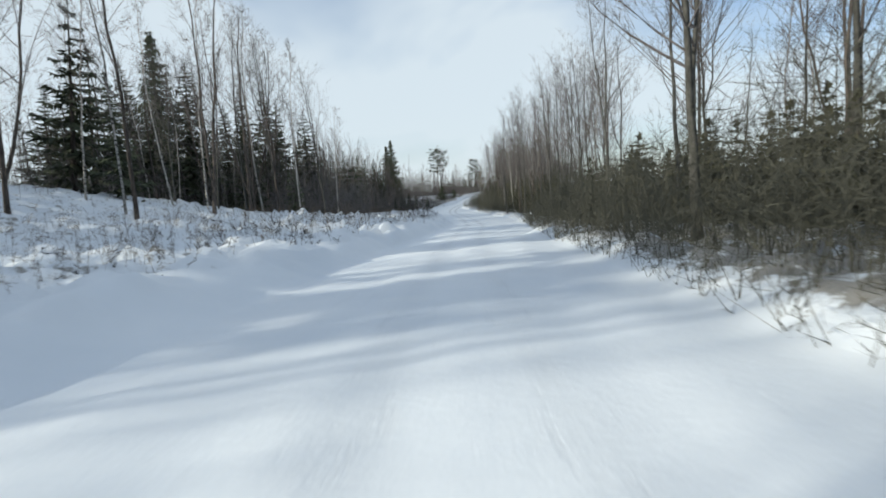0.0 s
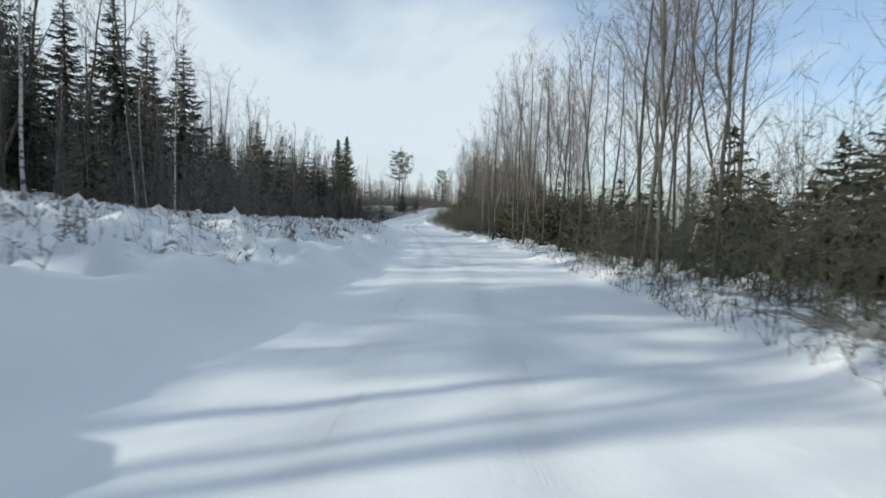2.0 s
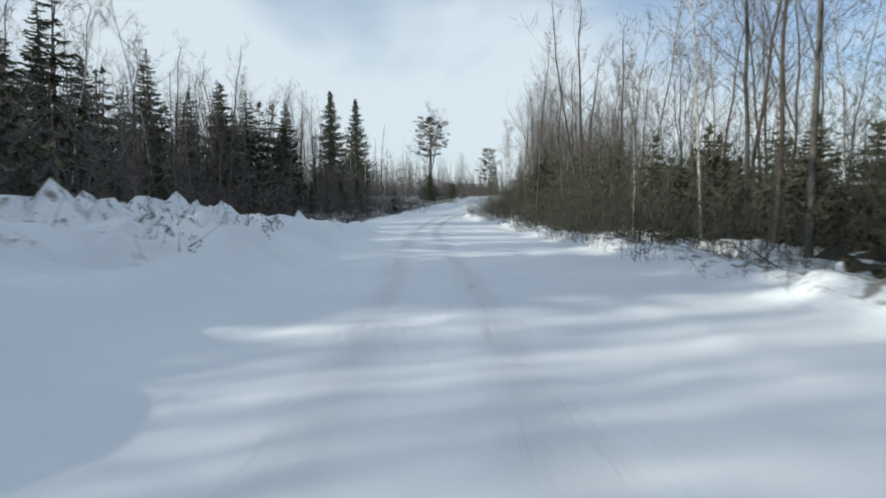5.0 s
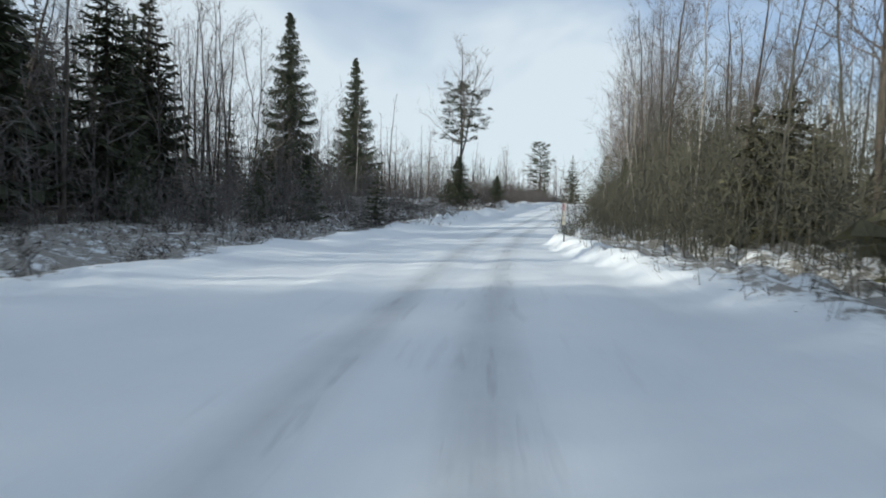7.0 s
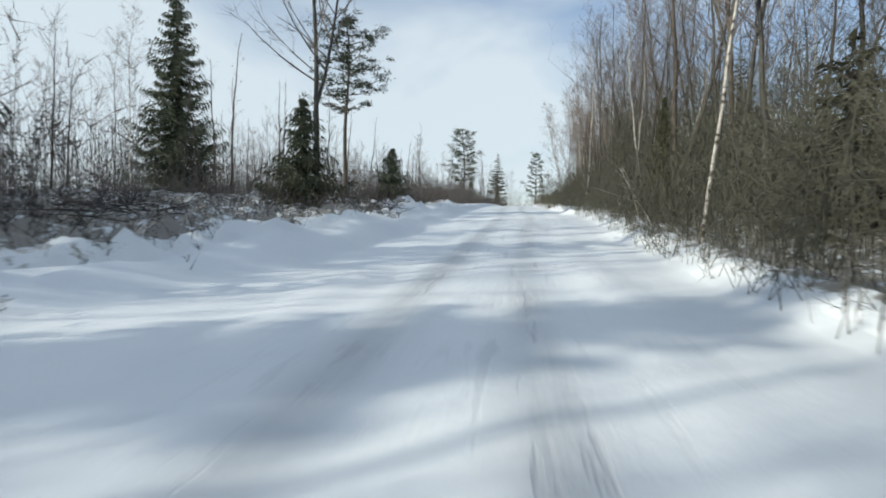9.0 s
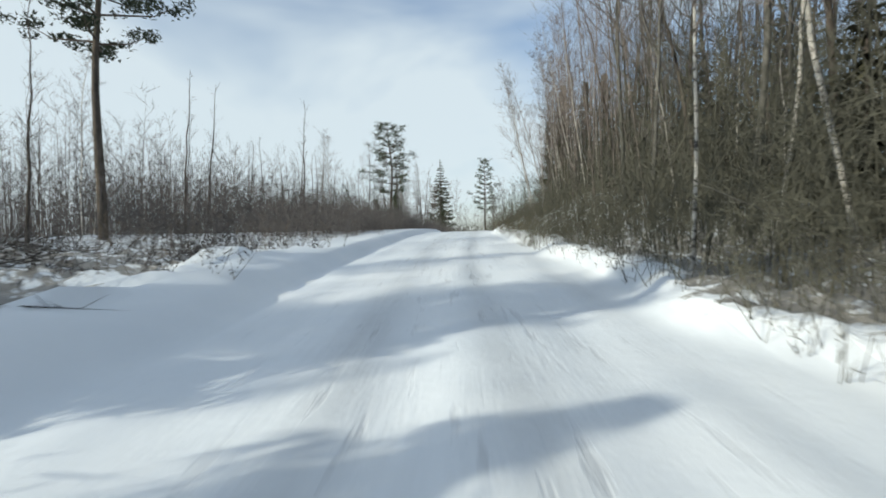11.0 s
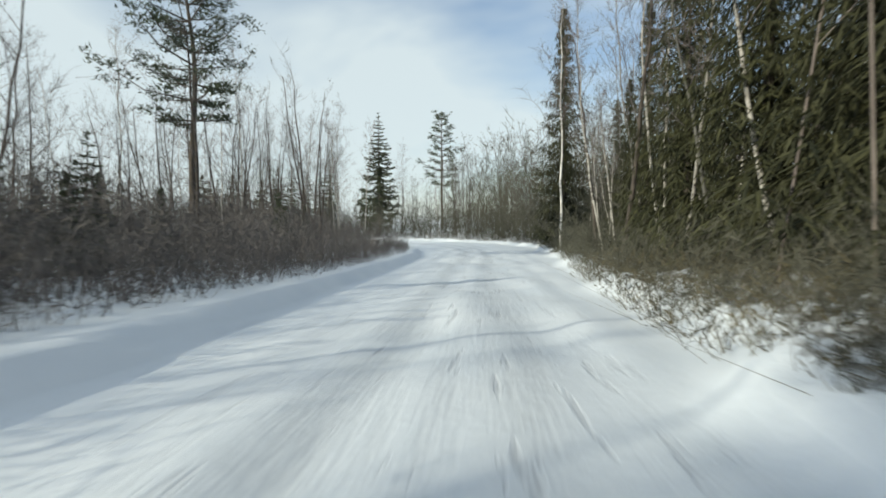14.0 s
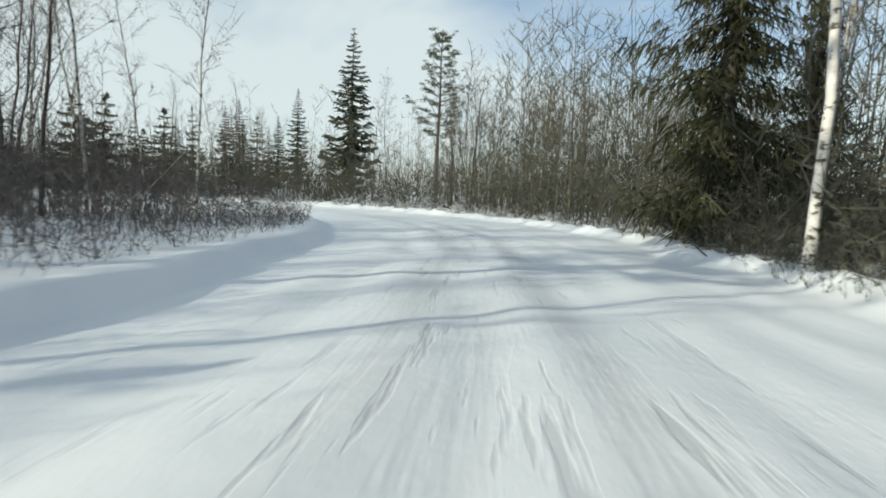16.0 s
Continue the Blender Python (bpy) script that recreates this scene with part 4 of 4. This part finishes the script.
def open_stand(s, d):
    """Share of the brush that grows there: the stand opens towards a field for a stretch."""
    field = float(np.interp(s, [44, 54, 88, 98], [0, 1, 1, 0])) * float(np.interp(d, [9.5, 12.0], [1, 0.15]))
    gap = float(np.interp(s, [112, 118, 131, 136], [0, 1, 1, 0])) * float(np.interp(d, [7.0, 9.0], [0.8, 0.2]))
    return 1.0 - 0.9 * max(field, gap)


def finer(s, o):
    return float(np.interp(o, [1.0, 3.0, 6.0, 9.0], [0.006, 0.009, 0.014, 0.018]))


thicket("roadside_brush", "dense leafless olive-brown brush beside the road", 21, (-4, 196), right_of(0.4, 10.5, 1.5), 8300, tall_right, 21, M_BRUSH, 0.010, 0.2, finer, open_stand)
thicket("roadside_brush", "dense leafless brown brush beside the road", 22, (190, 262), right_of(0.3, 13, 1.5), 5200, late_right, 18, M_BRUSH, 0.009, 0.22, finer)
thicket("roadside_brush", "thick brown brush on the bank down to the road", 37, (198, 236), right_of(0.15, 4.5, 1.0), 1900, lambda s, o: (0.4, 0.8 + 0.3 * o), 24, M_BRUSH, 0.007, 0.35, 0.007)
thicket("roadside_brush", "dark leafless brush on the far verge", 23, (198, 272), lambda g, s: -np.interp(s, *LEFT_EDGE) - np.interp(s, [198, 215, 235, 246], [2.0, 1.5, 1.0, 0.9]) - 16 * g.random() ** 1.35, 5400, late_left, 21, M_TWIG, 0.007, 0.22, lambda s, o: float(np.interp(o, [1, 4, 9], [0.006, 0.009, 0.017])))
thicket("roadside_brush", "thick dark brush along the snowy shelf", 38, (196, 244), lambda g, s: -np.interp(s, *LEFT_EDGE) - np.interp(s, [196, 215, 235], [1.9, 1.4, 1.0]) - 5 * g.random(), 1700, (0.7, 2.3), 25, M_TWIG, 0.008, 0.25, 0.008)
thicket("roadside_brush", "low leafless brush at the clearing's edge", 27, (150, 200), left_of(2.0, 24, 1.2), 1900, (0.3, 1.5), 11, M_TWIG, 0.008)
thicket("roadside_brush", "dark leafless bushes under the roadside spruces", 34, (136, 160), lambda g, s: -9.2 - 13 * g.random() ** 1.2, 700, (0.8, 3.2), 26, M_TWIG, 0.009, 0.25, 0.012)
thicket("forest_undergrowth", "dark leafless undergrowth among the trees", 24, (62, 165), lambda g, s: -14 - 22 * g.random() ** 1.1, 2200, (2.0, 6.0), 20, M_TWIG, 0.014, fine=0.026)
thicket("forest_undergrowth", "sparse leafless undergrowth on the snowy slope", 30, (5, 70), lambda g, s: -26 - 22 * g.random() ** 0.8, 1100, (0.8, 4.0), 14, M_TWIG, 0.012, fine=0.010)
thicket("roadside_brush", "brown leafless brush behind the bend", 28, (252, 330), right_of(0.8, 22, 1.1), 3500, (1.6, 4.6), 17, M_BRUSH, 0.014, fine=0.030)
thicket("roadside_brush", "thick low brown brush at the road's edge", 36, (242, 262), right_of(0.6, 5.0, 0.9), 850, (0.8, 2.2), 26, M_BRUSH, 0.008, 0.3, 0.012)
thicket("dry_grass", "dry olive grass on the bank above the road", 29, (192, 236), right_of(0.2, 6, 1.0), 6500, (0.3, 0.85), 4, M_GRASS, 0.006, 0.6, 0.009)
thicket("verge_stalks", "dry stalks standing in the snow", 25, (0, 200), left_of(1.8, 10, 1.0), 2400, (0.25, 1.3), 5, M_STALK, 0.007, 0.3, 0.008)
thicket("verge_stalks", "pale dry stalks standing on the snowy slope", 35, (3, 48), left_of(2.2, 12, 0.9), 1300, (0.35, 1.25), 4, M_STALK, 0.007, 0.12, 0.007)
thicket("verge_stalks", "dry stalks on the snowy shelf above the road", 33, (196, 268), left_of(0.6, 3.2, 1.0), 600, (0.2, 0.8), 8, M_STALK, 0.006, 0.3, 0.006)
thicket("dry_grass", "dry yellow grass along the snow ridge", 26, (-4, 262), right_of(0.4, 4.5, 1.0), 3000, (0.2, 0.7), 4, M_GRASS, 0.006, 0.4, 0.006)


def tufts(name, label, seed, centers, stems, size, heights, mat, twigs=18, fine=0.010):
    """Dark tangled clumps that stick out of the snow round each centre."""
    rng = random.Random(seed)
    pts = [(x + rng.gauss(0, size), y + rng.gauss(0, size)) for x, y in centers for _ in range(rng.randint(stems // 2, stems))]
    zs = ground_height(np.array([p[0] for p in pts]), np.array([p[1] for p in pts]))[0]
    soup = Soup()
    for (x, y), z in zip(pts, zs):
        stem(soup, rng, x, y, float(z), rng.uniform(*heights), twigs, 0.008, 0.55, fine)
    ob = new(name, soup.mesh(name, mat))
    return tagged(ob, label, "brush", kind="stuff")


tuft_rng = random.Random(61)


def left_spots(count, s_range, near, far):
    """Random places beyond the ploughed edge of the far verge."""
    out = []
    for _ in range(count):
        t = tuft_rng.uniform(*s_range)
        out.append(road_point(t, -np.interp(t, *LEFT_EDGE) - tuft_rng.uniform(near, far)))
    return out


tufts("bank_tufts", "dark tangled tufts sticking out of the snowy bank", 62, left_spots(150, (8, 112), 1.6, 7.0), 9, 0.28, (0.25, 0.75), M_DARK_TWIG, 20, 0.011)
tufts("bank_tufts", "dark scrub among the snowy heaps of the clearing", 63, left_spots(120, (146, 190), 1.3, 12.0), 12, 0.5, (0.3, 1.1), M_DARK_TWIG, 20, 0.011)
tufts("bank_tufts", "dark scrub on the low verge", 64, left_spots(90, (108, 150), 1.8, 9.0), 11, 0.5, (0.3, 1.2), M_DARK_TWIG, 20, 0.011)


def far_woods(name, label, seed, spots, heights, mat, twigs, fine=0.022, low=0.15):
    rng = random.Random(seed)
    soup = Soup()
    zs = ground_height(np.array([p[0] for p in spots]), np.array([p[1] for p in spots]))[0]
    for (x, y), z in zip(spots, zs):
        h = rng.uniform(*heights)
        a = Vector((x, y, float(z) - 0.2))
        e = a + Vector((rng.uniform(-0.12, 0.12), rng.uniform(-0.12, 0.12), 1)) * h
        soup.tube([a, a.lerp(e, 0.5)], [0.006 + h * 0.0024, 0.004 + h * 0.0016], 3)
        soup.spike(a.lerp(e, 0.5), e, 0.004 + h * 0.0016)
        for _ in range(max(1, twigs // 5)):
            g = rng.uniform(low, 0.97)
            q = a.lerp(e, g)
            t = rng.uniform(0, 6.283)
            o = Vector((math.cos(t), math.sin(t), rng.uniform(0.5, 2.0))).normalized()
            tip = q + o * h * rng.uniform(0.08, 0.20) * (1.35 - 0.7 * g)
            soup.twig(q, tip, fine, rng)
            for _ in range(4):
                c = q.lerp(tip, rng.uniform(0.2, 1.0))
                w = (o + Vector((rng.uniform(-1.1, 1.1), rng.uniform(-1.1, 1.1), rng.uniform(-0.5, 0.9)))).normalized()
                soup.twig(c, c + w * min(1.0, h * rng.uniform(0.03, 0.09)), fine * 0.8, rng)
    ob = new(name, soup.mesh(name, mat))
    tagged(ob, label, "woods", kind="stuff")
    return ob


far_rng = random.Random(77)
spots = []
while len(spots) < 800:
    s = far_rng.uniform(-10, 262)
    side = far_rng.choice((-1, 1))
    spots.append(road_point(s, side * far_rng.uniform(24 if side > 0 else 44, 95)))
while len(spots) < 1350:
    spots.append((far_rng.uniform(-140, 170), far_rng.uniform(302, 430)))
far_woods("far_woods", "leafless grey-brown woods in the distance", 78, spots, (4, 12), M_TWIG, 34)


def growth(label, seed, s_range, d_range, count, heights, mat, twigs=56, fine=0.011, low=0.12):
    """Crowded young trees between two distances along and beside the road."""
    rng = random.Random(seed)
    places = []
    while len(places) < count:
        d = rng.uniform(*d_range)
        x, y = road_point(rng.uniform(*s_range), d)
        if road_gap(x, y) > abs(d) - 0.6 and not (0 < d < 13 and 52 < y < 92):
            places.append((x, y))
    return far_woods("young_growth", label, seed + 1, places, heights, mat, twigs, fine, low)


growth("crowded leafless young trees on the shaded slope", 101, (-50, 60), (-56, -32), 650, (5, 12), M_TWIG, 45, 0.020)
growth("crowded leafless young trees at the wood's edge", 103, (58, 165), (-42, -17), 1000, (5, 11), M_TWIG, 60, 0.012)
growth("crowded leafless young trees beside the road", 105, (0, 125), (10.0, 24), 600, (4.5, 8.0), M_BRUSH, 65, 0.010)
growth("crowded saplings beside the road", 107, (100, 142), (7.5, 20), 420, (3.5, 7.5), M_BRUSH, 65, 0.010)
growth("tall crowded saplings beside the road", 125, (142, 200), (7.0, 20), 760, (4, 9.5), M_BRUSH, 65, 0.014)
growth("tall crowded saplings behind the bank", 109, (192, 262), (8.0, 26), 900, (6, 13), M_BRUSH, 60, 0.017)
growth("slender birches and willows leaning over the bank", 121, (196, 228), (4.6, 13), 130, (9, 15), M_BIRCH_TWIG, 100, 0.008, 0.3)
growth("crowded leafless young trees past the clearing", 111, (203, 275), (-46, -11), 1000, (2.5, 6), M_TWIG, 56, 0.012)
growth("low young trees in the clearing", 113, (150, 205), (-48, -15), 500, (2.0, 5.0), M_TWIG, 54, 0.012)
growth("tall grey leafless wood behind the clearing", 141, (138, 214), (-80, -29), 560, (6, 12.5), M_TWIG, 62, 0.018, 0.2)
growth("tall grey leafless wood past the clearing", 143, (206, 285), (-75, -24), 520, (6, 11.5), M_TWIG, 62, 0.018, 0.2)
growth("deep brown wood behind the roadside brush", 131, (-15, 130), (14, 48), 550, (3, 6), M_BRUSH, 35, 0.036, 0.02)
growth("deep olive-brown wood behind the saplings", 133, (130, 268), (16, 46), 700, (3.5, 7), M_BRUSH, 35, 0.040, 0.02)
growth("deep grey wood behind the young trees", 135, (195, 275), (-70, -28), 500, (3, 5.5), M_TWIG, 35, 0.030, 0.02)
rng_ahead = random.Random(115)
far_woods("young_growth", "dense brown young wood beyond the bend", 116, [(rng_ahead.uniform(-45, 110), rng_ahead.uniform(293, 345)) for _ in range(900)], (5, 12), M_BRUSH, 44, 0.022, 0.05)
far_woods("young_growth", "tall leafless trees outside the bend", 120, [(rng_ahead.uniform(42, 70), rng_ahead.uniform(266, 305)) for _ in range(480)], (7, 15), M_BRUSH, 85, 0.030, 0.04)
far_woods("young_growth", "dense brown brush beyond the bend", 118, [(rng_ahead.uniform(-30, 80), rng_ahead.uniform(292, 325)) for _ in range(1000)], (2.5, 6), M_BRUSH, 30, 0.026, 0.02)


# ---- heaps of cut branches in the clearing ----
def branch_heaps(seed, places):
    rng = random.Random(seed)
    soup = Soup()
    for s, d, r in places:
        x, y = road_point(s, d)
        for _ in range(45):
            a = rng.uniform(0, 6.283)
            q = r * math.sqrt(rng.random())
            px, py = x + math.cos(a) * q, y + math.sin(a) * q
            z = ground_z(px, py) + 0.45 * max(0.0, 1 - (q / r) ** 2) * rng.random()
            t = rng.uniform(0, 6.283)
            way_out = Vector((math.cos(t), math.sin(t), rng.uniform(-0.15, 0.55)))
            p = Vector((px, py, z))
            ln = rng.uniform(0.4, 1.5)
            soup.spike(p - way_out * 0.1, p + way_out * ln, rng.uniform(0.008, 0.022))
            for _ in range(3):
                g = p + way_out * ln * rng.uniform(0.3, 0.9)
                soup.twig(g, g + Vector((rng.uniform(-1, 1), rng.uniform(-1, 1), rng.uniform(-0.2, 0.9))) * 0.4, 0.007, rng)
    ob = new("branch_heap", soup.mesh("branch_heap", M_DARK_TWIG))
    return tagged(ob, "heaps of cut brown branches lying in the snow", "branches", kind="stuff")


heap_rng = random.Random(51)
branch_heaps(52, [(s, -np.interp(s, *LEFT_EDGE) - 2.2 - 8.0 * heap_rng.random() ** 1.2, heap_rng.uniform(0.8, 1.7)) for s in np.arange(147, 188, 2.2)])


# ---- fallen and broken stems ----
def fallen_stem(seed, x, y, length, turn, tilt, bark, label):
    """A thin broken trunk that leans or lies, with a few stubs."""
    rng = random.Random(seed)
    trunk = Soup()
    stubs = []
    d = Vector((math.cos(turn) * math.cos(tilt), math.sin(turn) * math.cos(tilt), math.sin(tilt)))
    side = d.orthogonal().normalized()
    pts = [d * length * k / 5 + side * 0.03 * length * math.sin(k * 1.1 + seed) - Vector((0, 0, 0.1 if k == 0 else 0)) for k in range(6)]
    trunk.tube(pts, [(0.010 + 0.004 * length) * (1 - 0.14 * k) for k in range(6)], 6)
    for _ in range(4):
        g = rng.uniform(0.3, 0.98) * 5
        k = min(int(g), 4)
        q = pts[k].lerp(pts[k + 1], g - k)
        e = (d + Vector((rng.uniform(-1, 1), rng.uniform(-1, 1), rng.uniform(-0.6, 1)))).normalized()
        stubs.append(Soup())
        stubs[-1].spike(q, q + e * rng.uniform(0.2, 0.9), 0.009)
    root = new("fallen_stem")
    new("trunk", trunk.mesh("trunk", bark)).parent = root
    for stub in stubs:
        new("branch", stub.mesh("branch", bark)).parent = root
    root.matrix_basis = pose(x, y, ground_z(x, y))
    return tagged(root, label, "fallen tree", "fallen stems by the road")


for k, (x, y, ln, turn, tilt) in enumerate((
    (12.6, 163.6, 2.4, 2.2, 1.0), (13.4, 164.8, 2.6, 1.9, 0.9), (14.2, 164.0, 3.0, 2.4, 0.8), (13.6, 166.8, 2.6, 1.7, 1.0), (14.6, 162.8, 3.2, 0.3, 0.45), (14.0, 168.2, 2.2, 2.2, 0.9),
    (17.2, 171.0, 4.0, 2.7, 0.4), (18.5, 178.5, 4.0, 2.9, 0.5), (8.4, 25.5, 3.2, 2.2, 1.15), (14.0, 70.5, 4.0, 0.5, 0.25), (12.0, 66.0, 4.2, 0.9, 0.5),
    (11.6, 92.0, 3.4, 2.6, 0.6), (24.6, 258.0, 3.6, 1.2, 0.6), (39.0, 254.0, 3.2, 2.4, 0.5), (37.0, 247.0, 2.8, 0.3, 0.15),
)):
    fallen_stem(900 + k, x, y, ln, turn, tilt, M_ASPEN if k % 3 else M_BIRCH, "broken pale stem leaning in the roadside brush")


# ---- the sign by the road ----
def box(bm, x0, x1, y0, y1, z0, z1):
    vs = [bm.verts.new((x, y, z)) for x in (x0, x1) for y in (y0, y1) for z in (z0, z1)]
    for f in ((0, 1, 3, 2), (4, 6, 7, 5), (0, 4, 5, 1), (2, 3, 7, 6), (0, 2, 6, 4), (1, 5, 7, 3)):
        bm.faces.new([vs[k] for k in f])


def part(name, bm, mat, parent, label=""):
    """Links a bmesh as one mesh object under a thing or a part."""
    me = bpy.data.meshes.new(name)
    bm.normal_update()
    bm.to_mesh(me)
    bm.free()
    me.materials.append(mat)
    ob = new(name, me)
    ob.parent = parent
    if label:
        ob["label"] = label
    return ob


def paint(name, color, rough=0.5, vary=0.12):
    m, nt, b = material(name, rough, 0.4)
    n = noise_node(nt, 6.0, 5)
    lo = tuple(c * (1 - vary) for c in color)
    nt.links.new(ramp_node(nt, n.outputs["Fac"], ((0.3, lo), (0.7, color))).outputs[0], b.inputs["Base Color"])
    return m


M_BOARD = paint("sign_white", (0.58, 0.57, 0.56), vary=0.3)
M_RED = paint("sign_red", (0.17, 0.015, 0.035), vary=0.3)
M_INK = paint("sign_ink", (0.10, 0.09, 0.10))
M_YELLOW = paint("sign_yellow", (0.52, 0.50, 0.30), vary=0.55)
M_SKY = paint("sign_picture", (0.58, 0.60, 0.55), vary=0.3)
M_EARTH = paint("sign_earth", (0.26, 0.22, 0.17), vary=0.6)
M_STEEL = paint("post_steel", (0.045, 0.045, 0.05), 0.6)


def fire_sign():
    """A forest fire warning board on a post; the face looks along local -y."""
    root = new("warning_sign")
    w, h, z0 = 0.58, 0.69, 0.51
    bm = bmesh.new()
    box(bm, -0.06, -0.024, -0.031, 0.005, -0.5, z0 + 0.6)
    part("post", bm, M_STEEL, root, "dark steel post")
    bm = bmesh.new()
    box(bm, -w / 2, w / 2, -0.06, -0.035, z0, z0 + h)
    bmesh.ops.bevel(bm, geom=bm.edges[:], offset=0.004, segments=1, affect="EDGES")
    board = part("board", bm, M_BOARD, root, "weathered white board")
    bm = bmesh.new()
    box(bm, -w / 2 - 0.012, -w / 2, -0.065, -0.03, z0 - 0.01, z0 + h + 0.01)
    part("frame_edge", bm, M_STEEL, board)
    bm = bmesh.new()
    box(bm, w / 2, w / 2 + 0.012, -0.065, -0.03, z0 - 0.01, z0 + h + 0.01)
    part("frame_edge", bm, M_BOARD, board)
    for z in (z0 + 0.12, z0 + h - 0.12):
        bm = bmesh.new()
        box(bm, -0.1, 0.02, -0.0345, -0.0315, z - 0.015, z + 0.015)
        part("bracket", bm, M_STEEL, root)
    # the faded picture: pale sky, dark wood, brown ground and a yellow meadow
    for x0, x1, a, b, mat, label in ((-0.27, 0.27, 0.02, 0.24, M_EARTH, "faded brown picture of burnt ground"), (-0.27, 0.27, 0.244, 0.42, M_SKY, "faded grey picture of a wood")):
        bm = bmesh.new()
        box(bm, x0, x1, -0.064, -0.0605, z0 + a, z0 + b)
        part("picture", bm, mat, board, label)
    for x0, x1, a, b, mat in ((-0.16, 0.02, 0.13, 0.30, M_YELLOW), (-0.14, 0.27, 0.025, 0.09, M_YELLOW), (-0.24, -0.12, 0.385, 0.43, M_INK), (0.06, 0.24, 0.19, 0.26, M_SKY)):
        bm = bmesh.new()
        box(bm, x0, x1, -0.0665, -0.0641, z0 + a, z0 + b)
        part("patch", bm, mat, board)
    rng = random.Random(8)
    for x0, z, high, count in ((-0.13, 0.345, 0.028, 13), (-0.26, 0.268, 0.045, 14)):
        x = x0
        for k in range(count):
            wide = rng.uniform(0.016, 0.03)
            bm = bmesh.new()
            box(bm, x, x + wide, -0.0695, -0.0668, z0 + z, z0 + z + high)
            part("text_bar", bm, M_INK, board)
            x += wide + 0.009
    for k in range(3):
        c = Vector((-0.185 + 0.185 * k, -0.0675, z0 + 0.135))
        bm = bmesh.new()
        bmesh.ops.create_cone(bm, cap_ends=True, segments=28, radius1=0.06, radius2=0.06, depth=0.006, matrix=Matrix.Translation(c) @ Matrix.Rotation(radians(90), 4, "X"))
        disc = part("pictogram", bm, M_BOARD, board, "round white pictogram with a dark mark")
        bm = bmesh.new()
        box(bm, c.x - 0.010, c.x + 0.010, -0.0745, -0.0708, c.z - 0.035, c.z + 0.035)
        box(bm, c.x - 0.03, c.x + 0.03, -0.0745, -0.0708, c.z - 0.04, c.z - 0.024)
        part("mark", bm, M_INK, disc)
    for words, z, wide in (("БЕРЕГИТЕ ЛЕС", z0 + 0.555, 0.55), ("ОТ ПОЖАРА!", z0 + 0.435, 0.51)):
        cu = bpy.data.curves.new("words", "FONT")
        cu.body, cu.size, cu.extrude, cu.offset = words, 0.11, 0.001, 0.0015
        cu.align_x = "CENTER"
        ob = new("words", cu)
        dep = bpy.context.evaluated_depsgraph_get()
        me = bpy.data.meshes.new_from_object(ob.evaluated_get(dep))
        bpy.data.objects.remove(ob)
        xs = [v.co.x for v in me.vertices]
        ys = [v.co.y for v in me.vertices]
        k = wide / (max(xs) - min(xs))
        hgt = 0.11 / (max(ys) - min(ys))
        me.transform(Matrix.Translation((0, -0.0635, z)) @ Matrix.Rotation(radians(90), 4, "X") @ Matrix.Diagonal((k, hgt, 1, 1)))
        me.materials.clear()
        me.materials.append(M_RED)
        t = new("words", me)
        t.parent = board
    root.matrix_basis = pose(5.36, 136.2, -0.55, 0, 0, -89)
    tagged(root, "square forest fire warning board on a dark post", "sign")
    return root


fire_sign()
